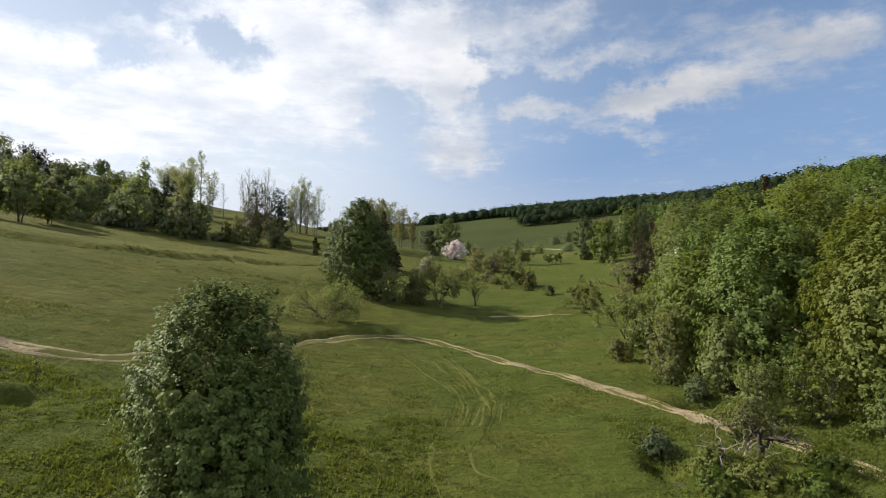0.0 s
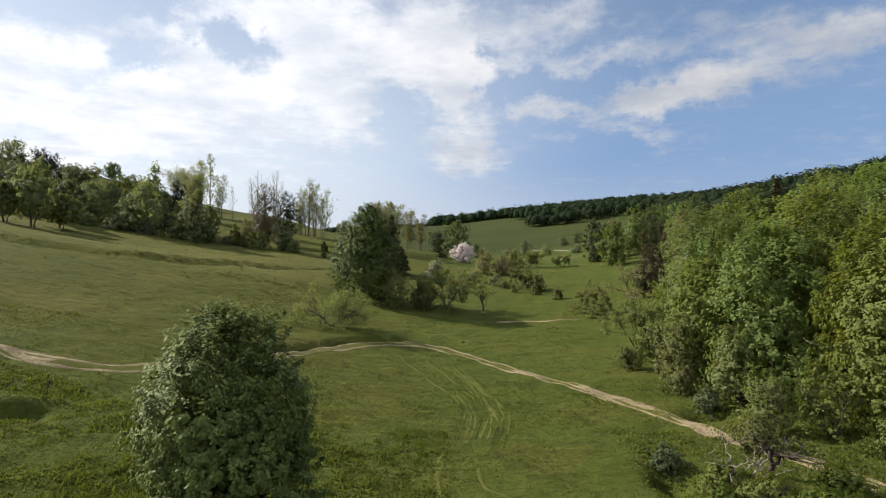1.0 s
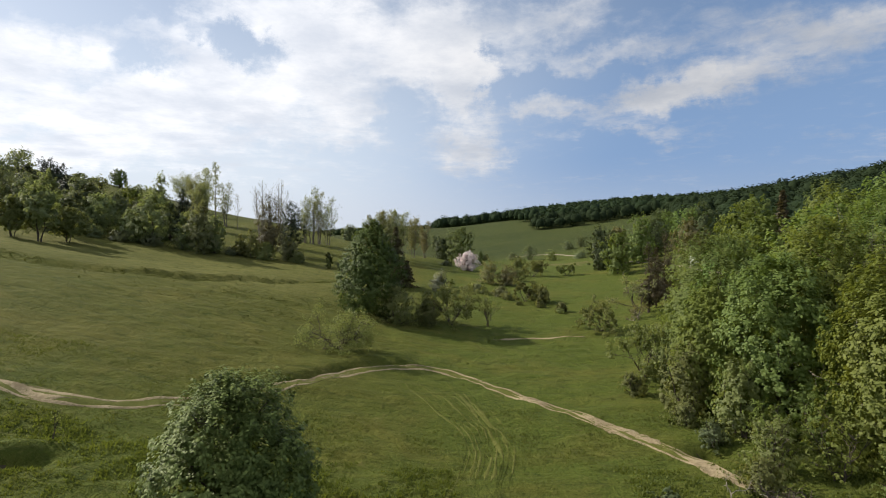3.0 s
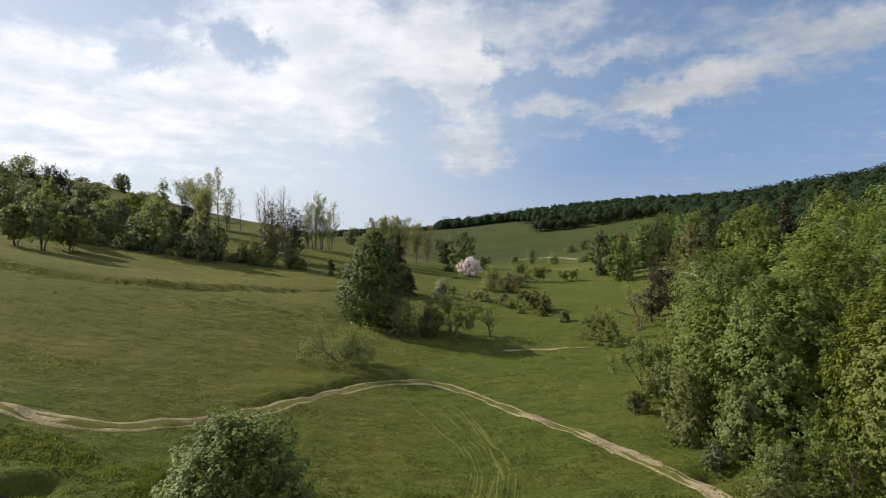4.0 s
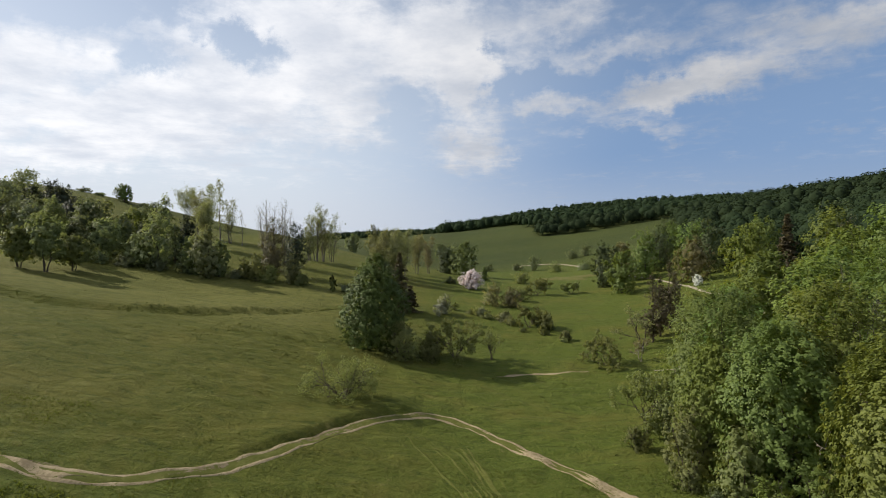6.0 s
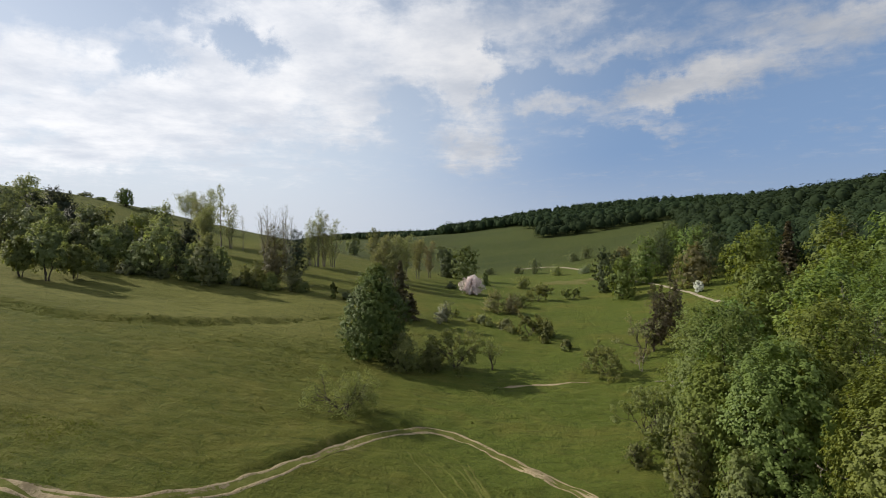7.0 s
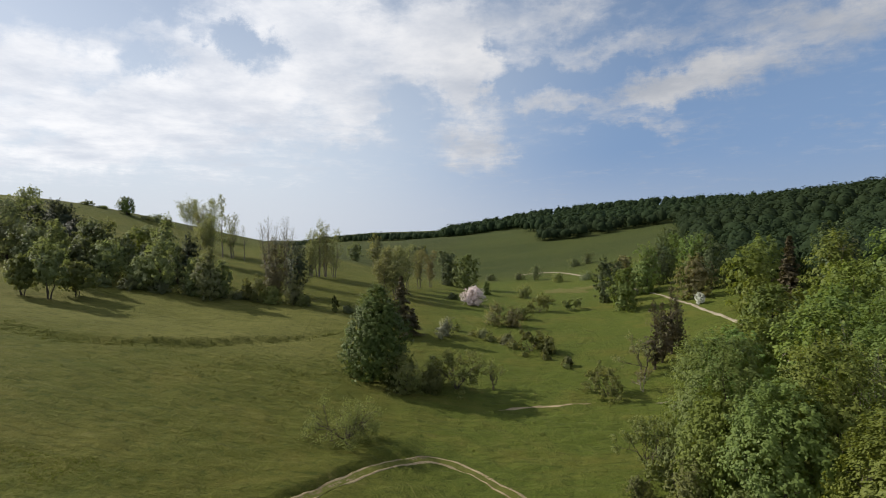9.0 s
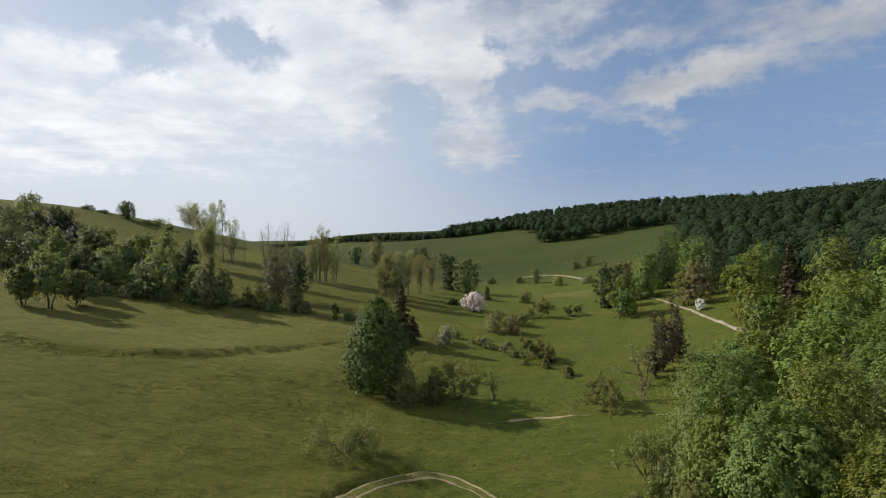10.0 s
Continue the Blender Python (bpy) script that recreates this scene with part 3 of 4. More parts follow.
def clump_leaves(rng, centres, radius, per, size, flat=0.7, up=0.8, long=1.4, outer=0.35):
    n = len(centres)
    c = np.repeat(centres, per, axis=0)
    rad = np.repeat(radius, per)[:, None]
    d = rng.normal(size=(n * per, 3))
    d /= np.linalg.norm(d, axis=1)[:, None]
    r = rng.uniform(0, 1, (n * per, 1)) ** outer
    p = c + d * r * rad * np.array([1, 1, flat])
    nrm = d * 0.7 + np.array([0, 0, up]) + rng.normal(0, 0.45, d.shape)
    return leaves(rng, p, nrm, size, long)


def sprays(rng, centres, heart, radius, per, size, long=1.5, loose=0.35):
    """Leafy shoots that point outwards and up from the heart of the crown: the leaves stand round each shoot and droop."""
    n = len(centres)
    unit = lambda v: v / (np.linalg.norm(v, axis=1)[:, None] + 1e-9)
    out = unit((centres - heart) * np.array([1, 1, 0.8]))
    axis = np.repeat(unit(out + np.array([0, 0, 0.35]) + rng.normal(0, loose, (n, 3))), per, axis=0)
    out = np.repeat(out, per, axis=0)
    rad = np.repeat(radius, per)[:, None]
    s = rng.uniform(0, 1, (n * per, 1))
    side = unit(np.cross(axis, rng.normal(size=(n * per, 3))))
    off = rad * (0.95 - 0.6 * s) * rng.uniform(0.25, 1.0, s.shape)
    p = np.repeat(centres, per, axis=0) + axis * (s - 0.45) * rad * 1.7 + side * off - np.array([0, 0, 0.35]) * off
    way = side * 0.9 + axis * 0.4 - np.array([0, 0, 0.35])
    nrm = out * 0.75 + axis * 0.35 + np.array([0, 0, 0.45]) + side * 0.20 + rng.normal(0, 0.24, p.shape)
    return leaves(rng, p, nrm, size, long, way)


def tree(name, label, x, y, h, w, leaf, bark, profile="round", low=0.2, clumps=60, per=60, size=0.3, stems=1, clump=0.17, trunk=0.02,
         limbs=24, lobes=14, ragged=0.25, group="", category="tree", twigs=0, lean=0.0, main=0, spread=0.10, droop=0.12, crook=0.06, rise=0.7):
    """A broad-leaved tree or shrub: a tapered trunk with limbs and a crown of many small leaves in clumps."""
    rng = np.random.RandomState((int(x * 37 + 5000) * 131 + int(y * 17)) % 2 ** 31)
    z = height_at(x, y)
    ob = thing(name, x, y, z - 0.1, label, category, group)
    centres = crown_clumps(rng, h * 0.97, w * 0.94, h * low, clumps, profile, lobes, ragged)
    clumps = len(centres)
    centres[:, 0] += lean * centres[:, 2]
    radius = rng.uniform(0.45, 1.7, clumps) * clump * w
    wood, boughs = [], []
    feet = []
    for s in range(stems):
        a = s * 6.283 / stems + rng.uniform(0, 1.2)
        wide = 0.0 if stems == 1 else spread * w
        foot = np.array([math.cos(a) * wide * 0.4, math.sin(a) * wide * 0.4, -0.3])
        top = np.array([lean * h * 0.8 + math.cos(a) * wide * 2.2, math.sin(a) * wide * 2.2, h * (0.86 if stems == 1 else rise)])
        n = 10
        t = np.linspace(0, 1, n)[:, None]
        path = foot + (top - foot) * t + rng.normal(0, 0.012 * h, (n, 3)) * np.sin(np.pi * t)
        r = trunk * h * (1 if stems == 1 else 0.62)
        rad = r * (1 - 0.9 * t[:, 0]) + r * 0.5 * np.exp(-t[:, 0] * 18)
        wood.append(tube(path, rad, 8))
        feet.append((path, rad))
    order = rng.permutation(clumps)
    for i in order[:limbs]:
        c = centres[i]
        path, rad = feet[rng.randint(len(feet))]
        want = max(h * 0.08, c[2] - 0.75 * np.hypot(c[0], c[1]))
        j = int(np.argmin(np.abs(path[:, 2] - want)))
        j = min(max(j, 1), len(path) - 2)
        boughs.append(limb(rng, path[j], c, max(rad[j] * 0.5, 0.03), 0.012 + 0.0006 * h, droop, crook))
        for _ in range(twigs):
            e = c + rng.normal(0, 1, 3) * radius[i] * 1.3 + np.array([0, 0, radius[i] * 0.5])
            boughs.append(limb(rng, path[j] + (c - path[j]) * rng.uniform(0.45, 0.95), e, 0.03, 0.008, 0.05, 0.08, 5, 4))
    for piece in wood:
        mesh_object("trunk", *piece, bark, ob, True)
    for piece in boughs[:main]:
        mesh_object("limb", *piece, bark, ob, True)
    if boughs[main:]:
        tagged(mesh_object("branchwork", *join(boughs[main:]), bark, ob, True), kind="stuff")
    if per:
        heart = np.stack([lean * centres[:, 2], centres[:, 2] * 0, np.clip(centres[:, 2], h * 0.25, h * 0.5)], 1)
        v, f = sprays(rng, centres, heart, radius, max(6, int(per * 0.62)), size * 1.05)
        mesh_object("crown", v, f, leaf, ob)
    return ob


def conifer(name, label, x, y, h, w, leaf, bark=None, per=26, group="", size=0.5, low=0.06, ragged=0.25):
    """A spruce: a straight trunk, whorls of drooping boughs, many small sprays of needles."""
    rng = np.random.RandomState((int(x * 37 + 5000) * 131 + int(y * 17)) % 2 ** 31)
    ob = thing(name, x, y, height_at(x, y) - 0.1, label, "tree", group)
    t = np.linspace(0, 1, 9)[:, None]
    path = np.array([0, 0, -0.2]) + np.array([0, 0, h * 0.98]) * t + rng.normal(0, 0.01, (9, 3)) * h * 0.3 * np.sin(np.pi * t)
    mesh_object("trunk", *tube(path, 0.016 * h * (1 - 0.93 * t[:, 0]), 7), bark or BARK, ob, True)
    boughs, pos, nrm = [], [], []
    levels = int(h / 0.55)
    for i in range(levels):
        f = (i + 0.5) / levels
        z = h * (low + (0.97 - low) * f)
        reach = w / 2 * (1 - f) ** 0.8 + 0.12
        for _ in range(7 if f < 0.75 else 5):
            a = rng.uniform(0, 6.283)
            L = reach * rng.uniform(1 - 2 * ragged, 1.12)
            d = np.array([math.cos(a), math.sin(a), 0])
            tip = np.array([0, 0, z]) + d * L + np.array([0, 0, -0.28 * L + 0.1])
            boughs.append(limb(rng, (0, 0, z), tip, 0.03, 0.008, 0.05, 0.02, 4, 4))
            s = rng.uniform(0.15, 1.0, per)[:, None]
            p = np.array([0, 0, z]) + (tip - np.array([0, 0, z])) * s
            side = np.array([-d[1], d[0], 0])
            p = p + side * rng.normal(0, 0.22, (per, 1)) * L * (1.15 - s) + np.array([0, 0, -1]) * np.abs(rng.normal(0, 0.14, (per, 1)))
            pos.append(p)
            nrm.append(np.array([0, 0, 1.0]) + d * 0.5 + rng.normal(0, 0.5, (per, 3)))
    tagged(mesh_object("branchwork", *join(boughs), bark or BARK, ob, True), kind="stuff")
    v, f = leaves(rng, np.vstack(pos), np.vstack(nrm), size, 1.9)
    mesh_object("crown", v, f, leaf, ob)
    return ob


def bare_tree(name, label, x, y, h, w, bark, leaf=None, stems=1, order=3, lean=0.1, per=0, size=0.16, trunk=0.022, group="", upright=0.55, reach=0.42, category="tree", main=0, tuft=0.055, low=0.45, forks=3, climb=0.12):
    """A tree with open branching: each limb forks again and again; a few leaves at the tips."""
    rng = np.random.RandomState((int(x * 53 + 5000) * 71 + int(y * 29)) % 2 ** 31)
    ob = thing(name, x, y, height_at(x, y) - 0.1, label, category, group)
    wood, tips, stem = [], [], []

    def grow(a, way, long, r, depth, out):
        b = a + way * long
        out.append(limb(rng, a, b, r, r * 0.5, -0.03, 0.05, 6, 6 if depth == order else 4))
        if depth == 0:
            tips.append(b)
            tips.append(a + way * long * 0.5)
            return
        for k in range(forks if depth == order else rng.randint(2, 4)):
            nd = way * upright + rng.normal(0, 1, 3) * reach + np.array([0, 0, climb])
            nd /= np.linalg.norm(nd)
            grow(a + way * long * rng.uniform(low if depth == order else 0.45, 1.0), nd, long * rng.uniform(0.55, 0.8), r * 0.52, depth - 1, wood)

    for s in range(stems):
        a = rng.uniform(0, 6.283)
        d = np.array([math.cos(a) * lean, math.sin(a) * lean, 1.0])
        if stems > 1:
            d = np.array([math.cos(a) * w / h * 0.55, math.sin(a) * w / h * 0.55, 1.0])
        grow(np.array([0, 0, -0.2]), d / np.linalg.norm(d), h * 0.42, trunk * h / math.sqrt(stems), order, stem)
    for piece in stem:
        mesh_object("trunk", *piece, bark, ob, True)
    for piece in wood[:main]:
        mesh_object("limb", *piece, bark, ob, True)
    tagged(mesh_object("branchwork", *join(wood[main:]), bark, ob, True), kind="stuff")
    if per and leaf:
        t = np.array(tips)
        v, f = clump_leaves(rng, t, np.full(len(t), tuft * h), per, size, 0.9, 0.3)
        mesh_object("crown", v, f, leaf, ob)
    return ob


def upright_tree(name, label, x, y, h, w, bark, leaf=None, stems=2, per=6, size=0.22, group="", steep=0.75, bare=0.25, boughs=38, trunk=0.011):
    """A poplar: slim leaders, short boughs that climb steeply from them, small tufts of thin leaf along the boughs."""
    rng = np.random.RandomState((int(x * 41 + 7000) * 67 + int(y * 23)) % 2 ** 31)
    ob = thing(name, x, y, height_at(x, y) - 0.1, label, "tree", group)
    wood, tufts = [], []
    for s in range(stems):
        a = s * 6.283 / stems + rng.uniform(0, 1.5)
        apart = 0.0 if stems == 1 else 0.5 * w * rng.uniform(0.25, 0.6)
        tall = h * (1.0 if s == 0 else rng.uniform(0.66, 0.95))
        t = np.linspace(0, 1, 10)[:, None]
        lean = np.array([math.cos(a) * apart, math.sin(a) * apart, 0])
        path = lean * (0.25 + 0.75 * t) + np.array([0, 0, tall]) * t + rng.normal(0, 0.009 * h, (10, 3)) * np.sin(np.pi * t) * np.array([1, 1, 0])
        path[0, 2] = -0.3
        rad = trunk * tall * (1 - 0.93 * t[:, 0])
        mesh_object("trunk", *tube(path, rad, 6), bark, ob, True)
        half = 0.5 * w if stems == 1 else 0.34 * w
        for i in range(boughs):
            f = bare + (0.98 - bare) * (i + rng.uniform(0, 1)) / boughs
            at = np.array([np.interp(f, t[:, 0], path[:, k]) for k in range(3)])
            b = rng.uniform(0, 6.283)
            reach = half * (0.35 + 0.65 * math.sin(math.pi * min(1.0, (f - bare) / (1 - bare) * 0.75 + 0.25))) * rng.uniform(0.5, 1.15)
            tip = at + np.array([math.cos(b) * reach, math.sin(b) * reach, reach * steep * rng.uniform(0.9, 2.0)])
            wood.append(limb(rng, at, tip, max(0.03, 0.35 * trunk * tall * (1 - f)), 0.012, 0.10, 0.05, 5, 4))
            for g in rng.uniform(0.25, 1.0, 4):
                tufts.append(at + (tip - at) * g + rng.normal(0, 0.10 * reach, 3))
    tagged(mesh_object("branchwork", *join(wood), bark, ob, True), kind="stuff")
    if per and leaf:
        c = np.array(tufts)
        v, f = clump_leaves(rng, c, rng.uniform(0.5, 1.3, len(c)) * 0.13 * w, per, size, 1.1, 0.3)
        mesh_object("crown", v, f, leaf, ob)
    return ob


def plant_valley():
    # the near tree, in front of the camera
    tree("linden_tree", "full dark-green linden tree standing alone in the meadow", -9.7, 22.6, 10.9, 8.1, LEAF_DARK, BARK, "dome", 0.05, 2600, 54, 0.105, 1, 0.041, 0.018, 90, 34, 0.5, main=12)
    # the big trees of the wood's edge
    for x, y, h, w, leaf in ((29.8, 60, 17, 13.0, LEAF_MAPLE), (28.5, 47, 15.5, 11, LEAF_MAPLE), (34.5, 49, 18, 11.5, LEAF_LIME), (45, 56, 19.5, 11, LEAF_MAPLE), (31.5, 37, 15.5, 10.5, LEAF_LIME),
                             (42, 63, 18.5, 11, LEAF_LIME), (50, 71, 18, 11, LEAF_MAPLE), (40, 72, 15.5, 10, LEAF_LIME), (49, 84, 17, 10, LEAF_MAPLE), (58, 62, 18, 12, LEAF_MAPLE),
                             (60, 82, 18, 12, LEAF_LIME), (44, 40, 18, 11, LEAF_MAPLE), (52, 50, 19, 12, LEAF_LIME), (69, 72, 18, 12, LEAF_MAPLE), (35, 68, 15.5, 12, LEAF_MAPLE), (26.0, 54, 12, 8.5, LEAF_LIME)):
        far = math.hypot(x, y) > 72
        tree("maple_tree", "tall fresh-green maple at the woodland edge", x, y, h, w, leaf, BARK, "dome", 0.05, 640 if far else 1300, 26 if far else 40, 0.32 if far else 0.185, 1, 0.048, 0.013, 24, 34, 0.5,
             group="woodland edge trees")
    bare_tree("bare_tree", "tall half-bare tree between green maples", 38.0, 50.0, 19.5, 6, GREY_BARK, LEAF_LIME, 3, 4, per=3, size=0.2, trunk=0.012, upright=0.9, reach=0.28, main=6)
    bare_tree("dead_tree", "bleached dead snag among green maples", 33.2, 43.2, 14.2, 4, DEAD_WOOD, None, 1, 3, trunk=0.014, reach=0.5, main=6)
    # the tall tree in the middle of the valley and the spruces behind it
    tree("linden_tree", "tall dense green linden on the valley slope", -14.6, 92.6, 16.4, 12.6, LEAF_LINDEN, BARK, "egg", 0.0, 1700, 28, 0.26, 1, 0.048, 0.016, 30, 26, 0.45)
    conifer("spruce", "dark spruce behind the linden", -13.8, 122, 14.5, 8.5, NEEDLES_BROWN, per=30, size=0.40, ragged=0.4)
    conifer("spruce", "small brownish spruce behind the linden", -11.4, 124, 6.5, 6.5, NEEDLES_BROWN, per=24, size=0.42, ragged=0.32)
    # willows and scrub in the valley
    bare_tree("bushy_willow", "old grey-green willow with crooked bare limbs", -15.0, 67.6, 7.4, 15.5, BARK, LEAF_WILLOW, 10, 3, per=18, size=0.13, trunk=0.046, upright=0.62, reach=0.55, tuft=0.085, climb=0.02, category="shrub", main=18)
    for x, y, h, w in ((-0.8, 91.5, 9.0, 10.5), (25.2, 91, 6.8, 9.0), (15.4, 116.6, 6.0, 7.4), (23.1, 156.7, 7.0, 10), (33.6, 159, 5.0, 8.0), (22.8, 63.5, 8.4, 9.0)):
        bare_tree("bushy_willow", "open grey-green willow with dark crooked stems", x, y, h, w, BARK, LEAF_WILLOW, 6, 3, per=22, size=0.20, trunk=0.026, upright=0.6, reach=0.5, group="valley bushes", category="shrub", main=8)
    for x, y, h, w in ((-9.6, 88.2, 6.6, 7.4), (22.6, 52, 6.8, 6.5), (24.5, 60, 5, 5), (24.5, 45.5, 6.8, 5.6), (-5.0, 90, 4.6, 6.0)):
        tree("bushy_willow", "round grey-green willow bush in the meadow", x, y, h, w, LEAF_WILLOW, BARK, "bush", 0.03, 340, 26, 0.18, 4, 0.06, 0.025, 14, 12, 0.9, group="valley bushes", category="shrub", twigs=1, main=6, spread=0.14)
    bare_tree("thin_willow", "upright thin willow with sparse leaves", 5.8, 93.2, 7.6, 4.0, BARK, LEAF_WILLOW, 5, 2, per=9, size=0.2, group="valley bushes", category="shrub", main=4)
    bare_tree("pale_sapling", "small leaning tree with a pale trunk", 31.3, 91, 6.4, 4.5, DEAD_WOOD, LEAF_BROWN, 2, 2, per=10, size=0.22, main=4)
    bare_tree("budding_tree", "slim yellow-brown budding tree before the spruces", 33.6, 98, 10, 5, BARK, LEAF_POPLAR, 2, 3, per=7, size=0.26, main=4)
    # scrub along the stream
    for x, y, h, w, leaf, word in ((-3.7, 125, 4.6, 5.9, LEAF_PALE, "pale"), (9.0, 139, 6.4, 6.5, LEAF_BROWN, "brown-grey"), (13.5, 138, 5.6, 6.0, LEAF_BROWN, "brown-grey"),                                    (19.0, 115, 3.4, 4.2, LEAF_WILLOW, "grey-green"), 
                                   (21.8, 107, 1.8, 2.6, LEAF_WILLOW, "low"), (10.5, 122, 2.4, 5.0, LEAF_POPLAR, "low yellowish"), (5.5, 126, 2.2, 4.5, LEAF_POPLAR, "low yellowish"), (17, 147, 3.6, 5, LEAF_WILLOW, "grey-green"),
                                   (9.0, 187, 5.0, 4.2, LEAF_DARK, "dark"), (36, 257, 7.6, 7.0, LEAF_WOOD, "dark"), (44, 240, 4.4, 7.0, LEAF_WILLOW, "grey-green"), (28, 262, 3.4, 7, LEAF_WOOD, "dark"),
                                   (69, 291, 6.5, 8, LEAF_WOOD, "dark"), (62, 290, 4.5, 7, LEAF_WOOD, "dark"), (57, 238, 3.6, 9, LEAF_WOOD, "dark"), (-26, 142, 1.9, 7, LEAF_WOOD, "low dark"), (-33.4, 138, 4.5, 2.4, LEAF_DARK, "small upright"),
                                   (-30, 139, 1.8, 3.5, LEAF_WOOD, "low dark"), (-3, 172, 2.0, 4, LEAF_WOOD, "low dark"), (26, 172, 3, 6, LEAF_WILLOW, "grey-green"), (22, 185, 4, 6, LEAF_WILLOW, "grey-green"),
                                   (2, 240, 4.5, 7, LEAF_WOOD, "dark"), (14, 262, 3, 7, LEAF_WOOD, "dark")):
        tree("shrub", word + " shrub in the valley grass", x, y, h, w, leaf, BARK, "bush", 0.0, 170, 26, 0.22, 4, 0.085, 0.02, 8, 7, 1.6, group="stream scrub", category="shrub")
    for x, y, h, w in ((6.6, 123.4, 1.7, 3.0), (11.8, 118.6, 1.4, 3.4), (13.4, 113.2, 1.0, 2.0), (17.6, 111.2, 1.9, 2.6), (20.9, 105.4, 0.9, 2.2), (3.4, 128.2, 1.2, 3.6), (-1, 131.6, 1.6, 2.4)):
        tree("low_brush", "low tangled olive brush along the stream", x, y, h, w, LEAF_WILLOW, BARK, "bush", 0.0, 60, 24, 0.2, 3, 0.11, 0.02, 6, 6, 1.6, group="stream brush", category="shrub")
    tree("blossoming_tree", "wild cherry in full pale pink blossom", 3.7, 164.5, 6.0, 7.4, BLOSSOM, BARK, "round", 0.08, 300, 30, 0.26, 1, 0.07, 0.02, 16, 12)
    tree("flowering_shrub", "small white flowering shrub at the wood's edge", 63.9, 142.5, 3.0, 2.8, BLOSSOM_WHITE, BARK, "bush", 0.1, 120, 14, 0.3, 2, 0.08, category="shrub")
    # trees past the scrub
    for x, y, h, w, leaf in ((2.0, 207, 14, 12, LEAF_DARK), (-5, 215, 9, 8, LEAF_SHADE), (46.5, 151.7, 12, 9.6, LEAF_MAPLE), (45.5, 168, 14.5, 8, LEAF_SHADE), (61.5, 176, 17.0, 11, LEAF_MAPLE), (52, 178, 12, 8, LEAF_SHADE),
                             (66, 150, 12.5, 10, LEAF_BROWN), (57, 185, 13, 9, LEAF_BROWN), (67, 125, 15.5, 11, LEAF_LIME), (64.5, 117, 10, 7, LEAF_LIME), (79, 113, 16, 12, LEAF_LIME), (84, 104, 16, 12, LEAF_MAPLE), (72, 103, 12, 9, LEAF_LIME),
                             (76, 135, 16, 12, LEAF_MAPLE), (86, 122, 17, 12, LEAF_SHADE), (75, 160, 17, 12, LEAF_SHADE), (72, 90, 15, 11, LEAF_MAPLE), (78, 205, 16, 12, LEAF_SHADE), (88, 222, 15, 12, LEAF_MAPLE), (71, 191, 14, 11, LEAF_SHADE), (96, 246, 14, 13, LEAF_SHADE), (84, 190, 16, 13, LEAF_MAPLE), (92, 205, 15, 12, LEAF_SHADE), (88, 90, 16, 12, LEAF_MAPLE), (63, 100, 10, 8, LEAF_LIME)):
        tree("valley_tree", "leafy spring tree by the meadow road", x, y, h, w, leaf, BARK, "dome", 0.03, 250, 26, 0.43, 1, 0.072, 0.016, 12, 18, 0.6, group="road trees")
    for x, y, h, w in ((36.8, 100.9, 13.8, 4.6), (42.6, 107.5, 14.6, 4.2), (39.4, 104, 12.4, 4.4), (44.8, 110, 11.0, 4.2)):
        tree("withered_larch", "tall ragged brownish larch at the meadow's edge", x, y, h, w, NEEDLES_BROWN, BARK, "egg", 0.06, 260, 22, 0.22, 1, 0.085, 0.014, 40, 16, 1.0, group="larches", twigs=1)
    for x, y, h, w, leaf in ((72.5, 118, 17, 8.0, NEEDLES_BROWN),):
        conifer("spruce", "ragged brownish spruce by the meadow's edge", x, y, h, w, leaf, per=20, group="spruces", size=0.5, ragged=0.32)
    bare_tree("bare_tree", "leafless grey-brown tree among green ones", 80, 116, 16, 9, GREY_BARK, LEAF_BROWN, 2, 3, per=3, size=0.3)


